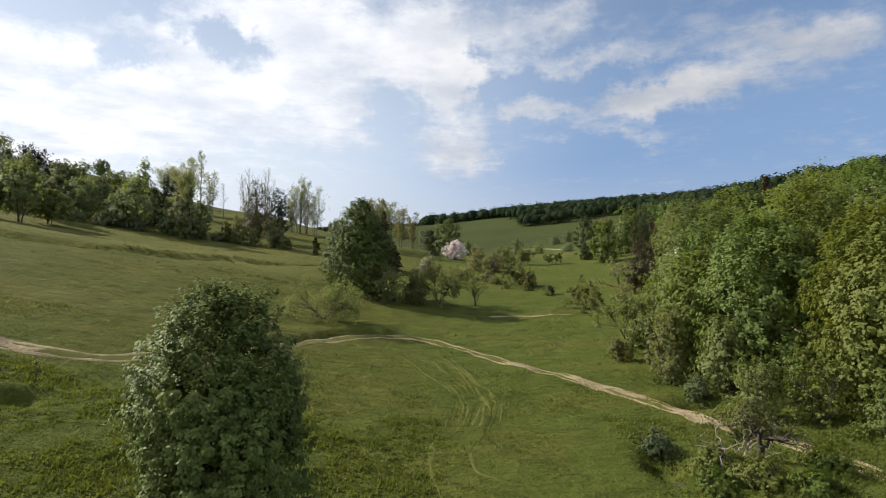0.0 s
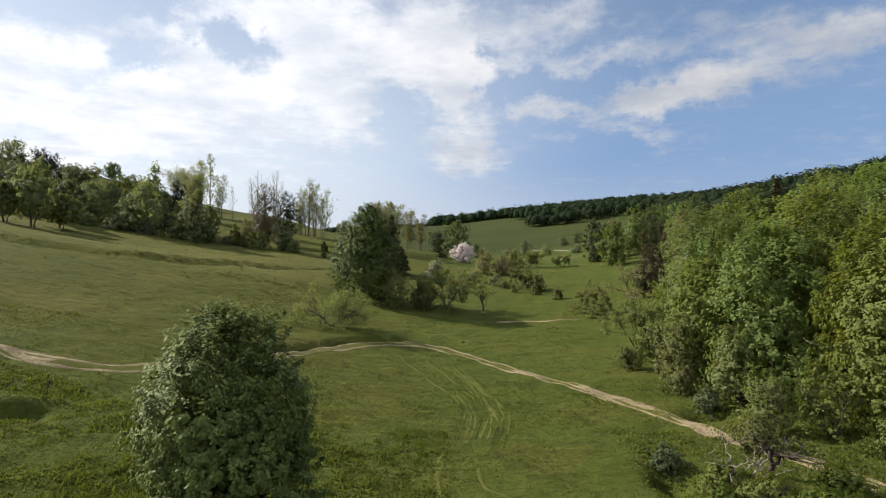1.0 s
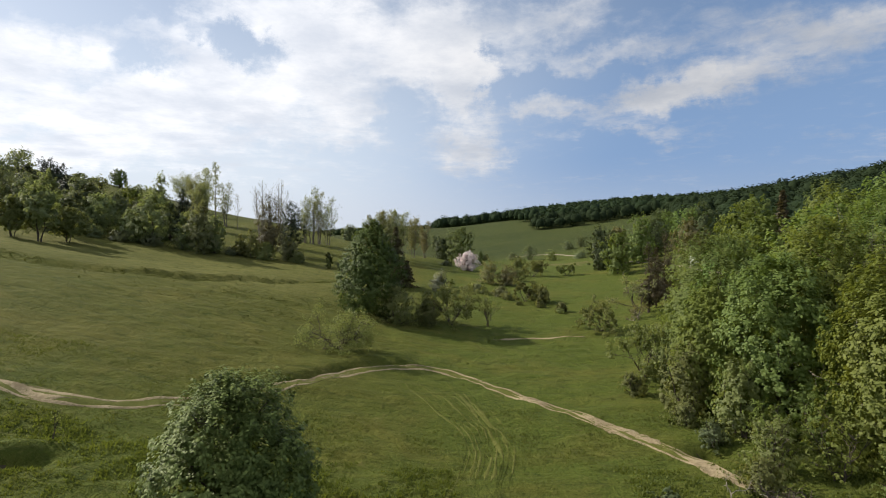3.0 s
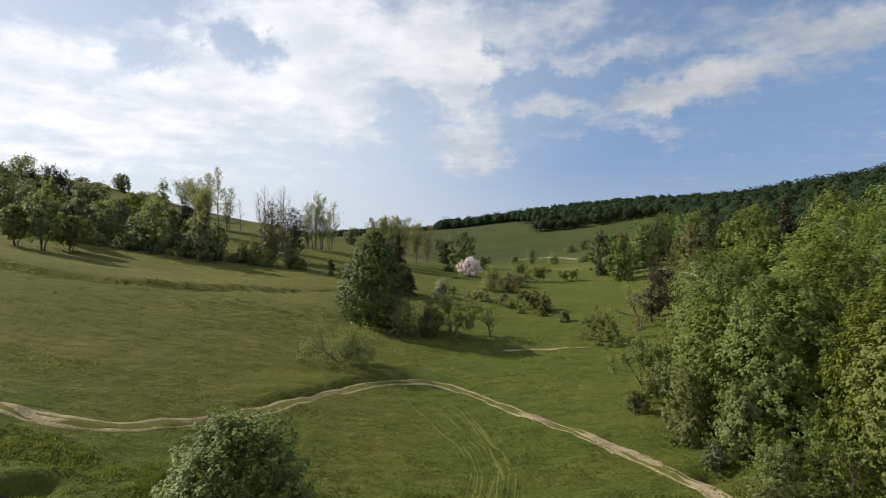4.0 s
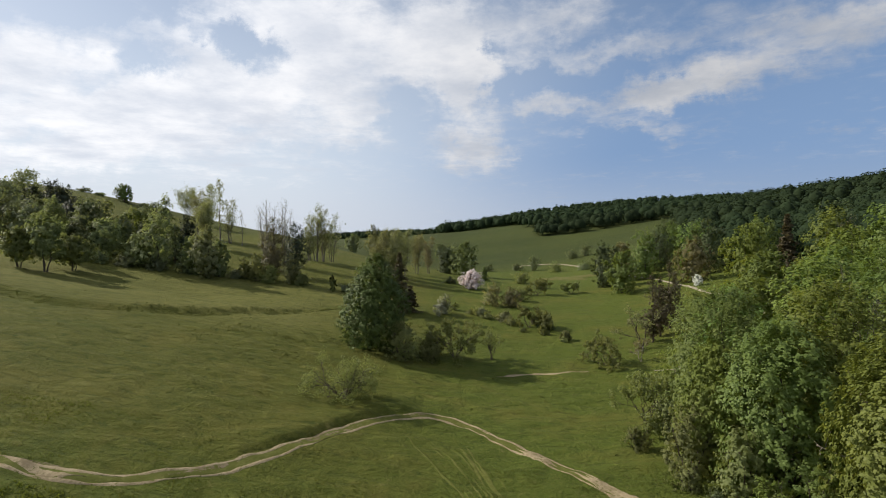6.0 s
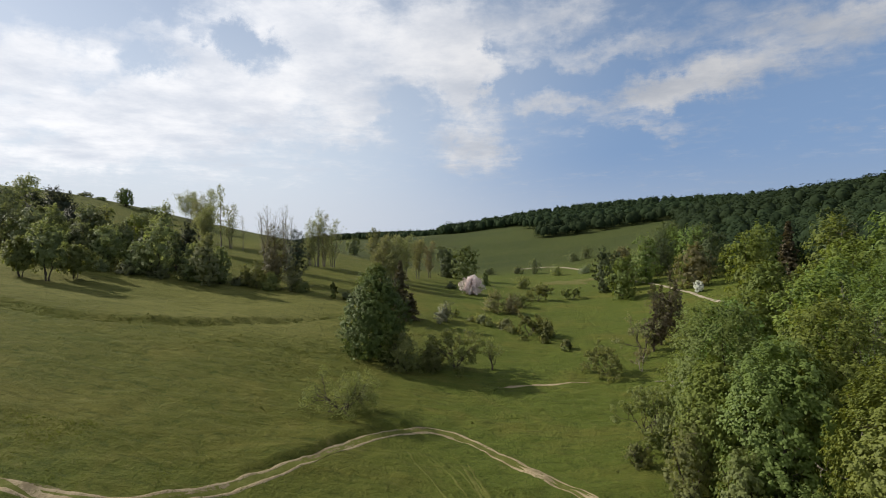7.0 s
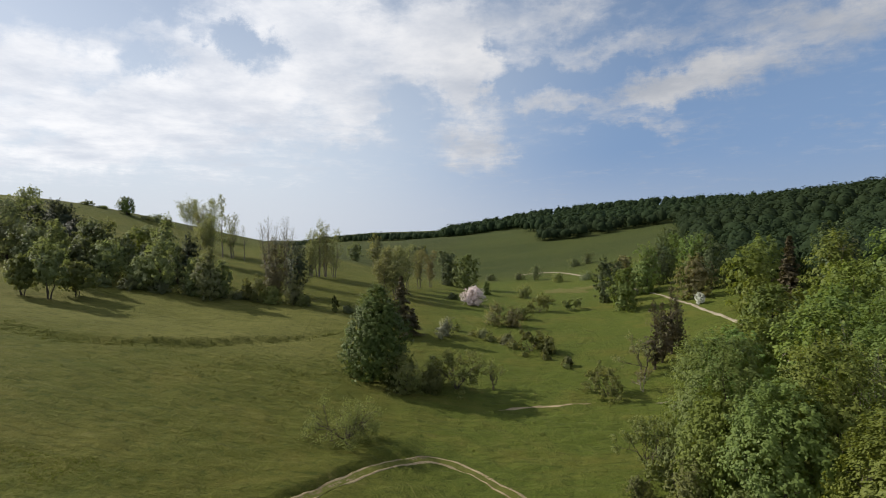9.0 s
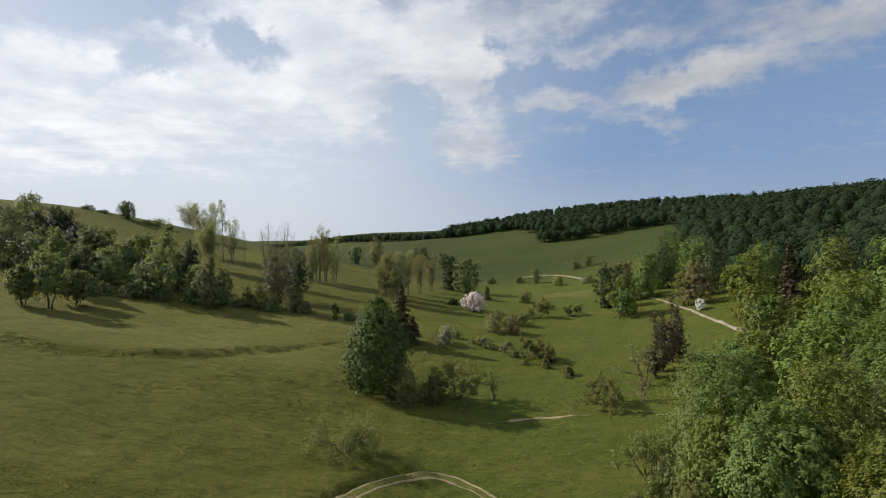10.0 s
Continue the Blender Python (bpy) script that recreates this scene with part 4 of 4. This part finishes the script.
def plant_hillside():
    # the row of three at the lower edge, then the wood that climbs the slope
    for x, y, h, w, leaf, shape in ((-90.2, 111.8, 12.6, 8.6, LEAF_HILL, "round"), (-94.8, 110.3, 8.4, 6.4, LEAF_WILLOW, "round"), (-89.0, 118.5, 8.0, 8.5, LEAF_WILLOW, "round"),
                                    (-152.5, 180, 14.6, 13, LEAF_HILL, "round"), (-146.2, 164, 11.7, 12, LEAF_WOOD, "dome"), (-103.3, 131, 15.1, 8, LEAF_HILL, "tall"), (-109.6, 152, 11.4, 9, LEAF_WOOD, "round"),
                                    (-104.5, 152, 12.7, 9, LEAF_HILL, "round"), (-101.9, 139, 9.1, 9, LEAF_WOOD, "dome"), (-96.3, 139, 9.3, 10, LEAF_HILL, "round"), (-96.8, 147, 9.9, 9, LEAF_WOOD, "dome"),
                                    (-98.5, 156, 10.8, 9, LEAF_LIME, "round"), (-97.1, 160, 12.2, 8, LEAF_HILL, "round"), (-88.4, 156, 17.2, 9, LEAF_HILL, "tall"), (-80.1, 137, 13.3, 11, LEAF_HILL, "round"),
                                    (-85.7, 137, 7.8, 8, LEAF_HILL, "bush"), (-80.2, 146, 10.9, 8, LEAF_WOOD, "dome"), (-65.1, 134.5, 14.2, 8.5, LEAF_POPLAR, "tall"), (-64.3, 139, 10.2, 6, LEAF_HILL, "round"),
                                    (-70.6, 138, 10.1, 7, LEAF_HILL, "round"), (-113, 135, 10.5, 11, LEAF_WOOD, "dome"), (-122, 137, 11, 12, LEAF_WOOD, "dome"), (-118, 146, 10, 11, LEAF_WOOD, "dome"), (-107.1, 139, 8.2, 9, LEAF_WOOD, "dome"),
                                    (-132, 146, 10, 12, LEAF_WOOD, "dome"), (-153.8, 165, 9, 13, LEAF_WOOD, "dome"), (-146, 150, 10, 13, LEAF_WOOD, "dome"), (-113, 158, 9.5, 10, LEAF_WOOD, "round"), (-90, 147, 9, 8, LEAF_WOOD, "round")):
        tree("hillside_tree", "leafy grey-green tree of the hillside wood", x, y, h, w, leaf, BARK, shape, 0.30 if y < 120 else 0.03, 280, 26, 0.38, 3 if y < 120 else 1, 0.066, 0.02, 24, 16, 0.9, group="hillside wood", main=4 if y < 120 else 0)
    for x, y, h, w in ((-131.8, 166, 13.5, 8), (-127.5, 166, 13.2, 8), (-137.9, 168, 10.3, 8.5), (-120.9, 162, 10.1, 8), (-78.2, 149, 15.2, 7)):
        tree("pine", "dark green pine in the hillside wood", x, y, h, w, NEEDLES, BARK, "dome", 0.12, 340, 28, 0.28, 1, 0.07, 0.018, 20, 11, 0.9, group="hillside pines")
    for x, y, h, w in ((-98, 128, 3.4, 6), (-92, 131, 3.2, 6), (-86, 133, 3, 6), (-79, 135, 3, 6), (-73, 138, 3, 6), (-66, 141, 2.6, 5), (-104, 127, 3.4, 6), (-60, 141, 2.2, 5)):
        tree("undergrowth", "dark low undergrowth along the hillside wood", x, y, h, w, LEAF_WOOD, BARK, "bush", 0.0, 120, 24, 0.3, 2, 0.09, 0.02, 6, 9, group="hillside undergrowth", category="shrub")
    tree("lone_tree", "dark rounded tree alone on the hill's crest", -159.5, 246, 8.4, 8.8, LEAF_DARK, BARK, "dome", 0.2, 420, 28, 0.28, 1, 0.055, 0.03, 16, 20, 0.4)
    for x, y, h, w in ((-179, 246, 2.4, 6.0), (-146.8, 250, 4.6, 7.5), (-151.9, 250, 2.0, 7), (-143, 252, 2.6, 5), (-172, 246, 1.3, 6)):
        tree("shrub", "dark low shrub on the hill's crest", x, y, h, w, LEAF_WOOD, BARK, "bush", 0.0, 90, 24, 0.3, 2, 0.09, 0.02, 6, 8, group="crest shrubs", category="shrub")
    for x, y, h, w, n, per in ((-134.9, 258, 14.5, 12.5, 4, 10), (-100.5, 208, 20.9, 10, 4, 7), (-102.5, 204, 17.5, 9, 3, 7), (-90.3, 196, 23.6, 5.2, 1, 9), (-87.5, 198, 17.0, 7.5, 3, 4), (-87.9, 180, 14.5, 10, 4, 10)):
        upright_tree("poplar", "tall slender poplar in thin spring leaf", x, y, h, w, GREY_BARK, LEAF_POPLAR, n, per, 0.27, "poplars")
    upright_tree("thin_tree", "single thin bare tree on the slope", -81.9, 196, 13.2, 3.4, GREY_BARK, LEAF_BROWN, 1, 2, 0.2, bare=0.3, boughs=24)
    # the group in the middle of the slope
    tree("dark_tree", "dense dark brownish evergreen among budding trees", -51.4, 144, 18.0, 8.0, NEEDLES_BROWN, BARK, "tall", 0.03, 420, 26, 0.27, 1, 0.09, 0.015, 20, 14, 0.4, group="slope group")
    tree("dark_tree", "dense dark green pine among budding trees", -47.6, 152, 16.5, 8.0, NEEDLES, BARK, "dome", 0.10, 380, 26, 0.27, 1, 0.09, 0.015, 20, 12, 0.4, group="slope group")
    for x, y, h, w in ((-63.3, 170, 19.3, 7), (-56.8, 168, 20.9, 5.5), (-61.5, 170, 16.8, 7.5), (-55, 166, 17.5, 6)):
        upright_tree("budding_poplar", "tall thin budding poplar with upright bare twigs", x, y, h, w, GREY_BARK, LEAF_BROWN, 3, 1, 0.18, "slope group", 1.3, 0.2, 40)
    for x, y, h, w, leaf in ((-45.4, 141.2, 9.5, 5.6, LEAF_POPLAR), (-54.8, 140, 8.0, 5.4, LEAF_WILLOW), (-51.0, 139.6, 4.8, 5.4, LEAF_WILLOW), (-58.5, 141, 6.0, 4.6, LEAF_WILLOW), (-43, 141, 3.2, 4.6, LEAF_WILLOW)):
        tree("shrub", "grey-green shrub at the foot of the slope group", x, y, h, w, leaf, BARK, "bush", 0.03, 200, 26, 0.24, 3, 0.08, 0.02, 16, 10, 0.4, group="slope group", category="shrub")
    for x, y, h, w in ((-50.1, 183, 19.4, 8.0), (-48.1, 185, 18.4, 7.0), (-45.6, 187, 16.3, 8.0), (-52.4, 182, 14.6, 6.5)):
        upright_tree("poplar", "tall slender poplar in thin spring leaf", x, y, h, w, GREY_BARK, LEAF_POPLAR, 3, 5, 0.26, "poplars", 1.0, 0.15)
    tree("poplar", "rounded budding poplar in the far meadow", -50, 304, 19, 10, LEAF_POPLAR, GREY_BARK, "tall", 0.05, 260, 24, 0.45, 2, 0.08, 0.012, 20, 14, group="poplars")
    for x, y, h, w, leaf, per in ((-24.5, 166, 15, 8, LEAF_POPLAR, 11), (-20.6, 164, 15.5, 8, LEAF_POPLAR, 12), (-18.5, 178, 15, 8, LEAF_POPLAR, 9), (-15.0, 186, 14, 7.0, LEAF_BROWN, 5), (-11.4, 196, 13.5, 6, LEAF_BROWN, 4), (-22, 172, 14, 8, LEAF_POPLAR, 10)):
        upright_tree("poplar", "budding olive poplar of the clump behind the linden", x, y, h, w, GREY_BARK, leaf, 3, per, 0.27, "poplars", 0.8, 0.2)
    for x, y, h, w in ((-28.4, 379, 8.4, 8.4), (-34, 385, 7, 7), (-12.1, 343, 10, 8), (-7, 346, 8, 7), (-63, 311, 11, 10)):
        tree("far_tree", "round dark tree in the far meadow", x, y, h, w, LEAF_WOOD, BARK, "dome", 0.05, 150, 24, 0.55, 1, 0.09, group="far trees")


def plant_foreground():
    # by the stream, on the near side of the track
    bare_tree("crooked_tree", "crooked old tree with sparse grey-green leaf", 18.9, 31.6, 6.0, 6.5, BARK, LEAF_WILLOW, 1, 4, 0.3, 1, 0.09, 0.034, upright=0.5, reach=0.62, main=14)
    bare_tree("dead_tree", "bleached dead tree, half fallen", 17.2, 30.8, 5.0, 5, DEAD_WOOD, None, 2, 3, 0.7, 0, trunk=0.035, reach=0.7, main=6)
    for x, y, h, w, leaf, word in ((26.0, 36.2, 5.2, 5.4, LEAF_LIME, "yellow-green"), (22.6, 37.6, 4.2, 4.6, LEAF_WILLOW, "grey-green"), (15.6, 30.2, 1.5, 3.4, LEAF_LIME, "low yellow-green"), (17.2, 28.4, 1.2, 3.6, LEAF_LIME, "low yellow-green"), (14.6, 28.2, 1.0, 2.8, LEAF_HERB, "low green"), (13.7, 34.0, 1.2, 2.8, LEAF_SHADE, "low deep-green"), (19.4, 27.2, 1.0, 3.2, LEAF_HERB, "low green"), (21.8, 29.6, 1.1, 3.4, LEAF_HERB, "low green"),
                                   (21.6, 44.4, 2.0, 3.0, LEAF_WOOD, "low dark"), (19.4, 57.5, 2.4, 3.4, LEAF_WILLOW, "low grey-green"), (21.4, 48.6, 2.6, 3.6, LEAF_WILLOW, "low grey-green"),
                                   (28.5, 33.2, 3.0, 4.0, LEAF_MAPLE, "green"), (24.4, 41.4, 4.0, 4.2, LEAF_LIME, "yellow-green"), (20.4, 35.2, 2.4, 3.2, LEAF_WILLOW, "grey-green"), (28, 41.5, 5, 5, LEAF_MAPLE, "green")):
        tree("shrub", word + " shrub by the dirt track", x, y, h, w, leaf, BARK, "bush", 0.0, 260, 28, 0.11, 5, 0.045, 0.02, 24, 9, 2.0, group="track shrubs", category="shrub", twigs=1)
    bare_tree("sapling", "thin bare sapling in the meadow", -27.6, 35.4, 2.8, 0.8, BARK, LEAF_WILLOW, 2, 2, 0.05, 1, 0.1, 0.016, upright=1.0, reach=0.2)


def woods(name, label, spots, rng, mat, per, size):
    """A far wood, one mesh: every tree a dome of leafy clumps."""
    n = len(spots)
    z = terrain(spots[:, 0], spots[:, 1])
    h = rng.uniform(10, 15, n)
    w = rng.uniform(9.5, 14.5, n)
    lump = rng.normal(size=(n, 9, 3))
    lump /= np.linalg.norm(lump, axis=2)[..., None]
    d = rng.normal(size=(n, per, 3))
    d[..., 2] = np.abs(d[..., 2]) * 1.2 - 0.55
    d /= np.linalg.norm(d, axis=2)[..., None]
    # lobes make each crown uneven
    near = np.einsum("npk,nlk->npl", d, lump).max(2)
    r = 0.66 + 0.42 * smooth(near, 0.55, 0.95) - 0.12 * rng.uniform(0, 1, (n, per))
    p = d * r[..., None] * np.stack([w / 2, w / 2, h * 0.52], 1)[:, None]
    p += np.stack([spots[:, 0], spots[:, 1], z + h * 0.38 - 1.0], 1)[:, None]
    nrm = d + np.array([0, 0, 0.25]) + rng.normal(0, 0.26, d.shape)
    v, f = leaves(rng, p.reshape(-1, 3), nrm.reshape(-1, 3), size, 1.3)
    # the dense body of each crown, just inside the leaves
    rings, sides = 4, 7
    up = np.linspace(-0.55, 1.5, rings)[:, None]
    a = np.arange(sides)[None] / sides * 6.283
    ball = np.stack([np.cos(up) * np.cos(a), np.cos(up) * np.sin(a), np.sin(up) + 0 * a], -1).reshape(-1, 3)
    close = np.einsum("pk,nlk->npl", ball, lump).max(2)
    q = ball[None] * (0.50 + 0.16 * smooth(close, 0.5, 0.95))[..., None] * np.stack([w / 2, w / 2, h * 0.52], 1)[:, None]
    q += np.stack([spots[:, 0], spots[:, 1], z + h * 0.38], 1)[:, None]
    i = np.arange(rings * sides).reshape(rings, sides)
    j = np.roll(i, -1, axis=1)
    g = np.stack([i[:-1], j[:-1], j[1:], i[1:]], -1).reshape(-1, 4)
    g = (g[None] + (np.arange(n) * rings * sides)[:, None, None]).reshape(-1, 4)
    v, f = join([(v, f), (q.reshape(-1, 3), g)])
    tagged(mesh_object(name, v, f, mat, None, True), label, "woodland", kind="stuff")


def plant_woods():
    rng = np.random.RandomState(11)
    gx, gy = np.meshgrid(np.arange(-620, 470, 8.0), np.arange(40, 1250, 8.0))
    p = np.stack([gx.ravel(), gy.ravel()], 1) + rng.uniform(-3.4, 3.4, (gx.size, 2))
    x, y = p[:, 0], p[:, 1]
    back = (x - 360) * 0.695 + (y - 300) * 0.719          # behind the crest where above 0
    edge = 0.383 * y + 10 + 6 * (value_noise(x / 20, y / 20) - 0.5)
    hill = (x > np.maximum(edge, 82)) & (y > 95) & (y < 400)
    hill |= (x > 98) & (y > 40) & (y <= 95)
    hill |= (y > 388) & (x > 52 + 10 * value_noise(y / 15, y * 0))
    hill |= (y > 500 - 0.25 * x) & (x > -20)
    thin = rng.uniform(0, 1, len(x)) < 0.5
    hill &= (back < 8) | ((back < 226) & thin & (x > -60))
    far_line = (x <= 0) & (back < 12) & (back > -34) & (y > 560)
    keep = hill | far_line
    keep &= np.hypot(x, y) > 95
    p = p[keep]
    away = np.hypot(p[:, 0], p[:, 1])
    close, distant = away < 270, away > 430
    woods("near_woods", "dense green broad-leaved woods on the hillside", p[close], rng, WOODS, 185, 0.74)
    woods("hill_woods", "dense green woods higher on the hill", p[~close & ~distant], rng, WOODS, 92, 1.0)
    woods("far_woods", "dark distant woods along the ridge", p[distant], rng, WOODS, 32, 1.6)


def blades(rng, x, y, per, tall, width, spread):
    """Upright bent blades of grass, some at every spot: corners and faces."""
    n = len(x)
    x, y, tall = np.repeat(x, per), np.repeat(y, per), np.repeat(tall, per) * rng.uniform(0.55, 1.3, n * per)
    spread = np.repeat(spread, per)
    x, y = x + rng.normal(0, 1, n * per) * spread, y + rng.normal(0, 1, n * per) * spread
    z = terrain(x, y) - 0.02
    a, la = rng.uniform(0, 6.283, n * per), rng.uniform(0, 6.283, n * per)
    s, lean = width * (0.5 + tall), tall * rng.uniform(0.2, 0.9, n * per)
    v = np.stack([np.stack([x - np.cos(a) * s, y - np.sin(a) * s, z], 1), np.stack([x + np.cos(a) * s, y + np.sin(a) * s, z], 1),
                  np.stack([x + np.cos(la) * lean, y + np.sin(la) * lean, z + tall], 1)], 1).reshape(-1, 3)
    return v, np.arange(len(v)).reshape(-1, 3)


def sow_grass():
    """Tufts over the near meadow."""
    rng = np.random.RandomState(21)
    n = 70000
    y = 13 + 40 * rng.uniform(0, 1, n) ** 1.4
    x = rng.uniform(-1, 1, n) * (14 + y * 0.78)
    keep = value_noise(x / 2.0, y / 2.0, 4) * 0.5 + value_noise(x / 7.0, y / 7.0, 5) * 0.5 > rng.uniform(0.15, 0.8, n)
    x, y = x[keep], y[keep]
    v, f = blades(rng, x, y, 3, 0.07 + 0.18 * value_noise(x / 3.0, y / 3.0, 6) ** 2, 0.06, np.full(len(x), 0.07))
    tagged(mesh_object("meadow_grass", v, f, GRASS_BLADES), "uneven tufts of fresh meadow grass", "grass", kind="stuff")


def sow_herbs():
    """Rank growth in the rough meadow round the near tree and by the stream."""
    rng = np.random.RandomState(31)
    x = np.concatenate([rng.uniform(-34, 0, 9000), rng.uniform(12, 32, 2600)])
    y = np.concatenate([rng.uniform(16, 39, 9000), rng.uniform(22, 40, 2600)])
    keep = value_noise(x / 3.2, y / 2.6, 8) * 0.6 + value_noise(x / 1.1, y / 1.1, 9) * 0.4 > rng.uniform(0.30, 0.95, len(x))
    x, y = x[keep], y[keep]
    v, f = blades(rng, x, y, 12, rng.uniform(0.10, 0.26, len(x)), 0.11, rng.uniform(0.12, 0.34, len(x)))
    tagged(mesh_object("rank_herbs", v, f, LEAF_HERB), "rank lush herbs and grass in patches", "herbs", kind="stuff")


def sow_tussocks():
    """Brown-green tussocks: along the old terrace and in rough patches of the slope and valley."""
    rng = np.random.RandomState(41)
    x = rng.uniform(-105, 30, 110000)
    y = rng.uniform(40, 150, 110000)
    edge = 86 + 0.0105 * np.maximum(x + 68, 0) ** 2 * 1.9 + 0.15 * np.maximum(-x - 68, 0)
    rough = value_noise(x / 9, y / 5, 12) * 0.6 + value_noise(x / 2.5, y / 1.6, 13) * 0.4
    rim = np.exp(-((y - edge + 1.0) / 1.3) ** 2) * (x < -22)
    scrub = np.exp(-(((x + 27) / 12) ** 2 + ((y - 84) / 8) ** 2))
    chance = 0.016 * smooth(rough, 0.45, 0.8) + 0.62 * rim * smooth(rough, 0.15, 0.5) + 0.25 * scrub * smooth(rough, 0.4, 0.6)
    keep = rng.uniform(0, 1, len(x)) < chance
    x, y = x[keep], y[keep]
    v, f = blades(rng, x, y, 12, rng.uniform(0.08, 0.20, len(x)), 0.10, rng.uniform(0.15, 0.4, len(x)))
    tagged(mesh_object("tussocks", v, f, TUSSOCK), "brown-green grass tussocks on the slope", "grass", kind="stuff")


def scatter_branches():
    """The fallen, bleached branches at the wood's edge."""
    rng = np.random.RandomState(51)
    for i in range(7):
        x, y = 33.5 + rng.uniform(-2.2, 2.2), 83.5 + rng.uniform(-2.5, 2.5)
        a = rng.uniform(0, 3.14)
        L = rng.uniform(1.2, 3.2)
        p = [(x + math.cos(a) * L * t, y + math.sin(a) * L * t) for t in (-0.5, -0.2, 0.1, 0.5)]
        path = [(px, py, height_at(px, py) + 0.08 + 0.12 * i / 7 + rng.uniform(0, 0.08)) for px, py in p]
        ob = mesh_object("fallen_branch", *tube(path, [0.09, 0.08, 0.06, 0.03], 6), DEAD_WOOD, None, True)
        tagged(ob, "bleached fallen branch lying in the grass", "branch", "fallen branches")


scatter_branches()
plant_valley()
plant_hillside()
plant_foreground()
plant_woods()
sow_grass()
sow_herbs()
sow_tussocks()
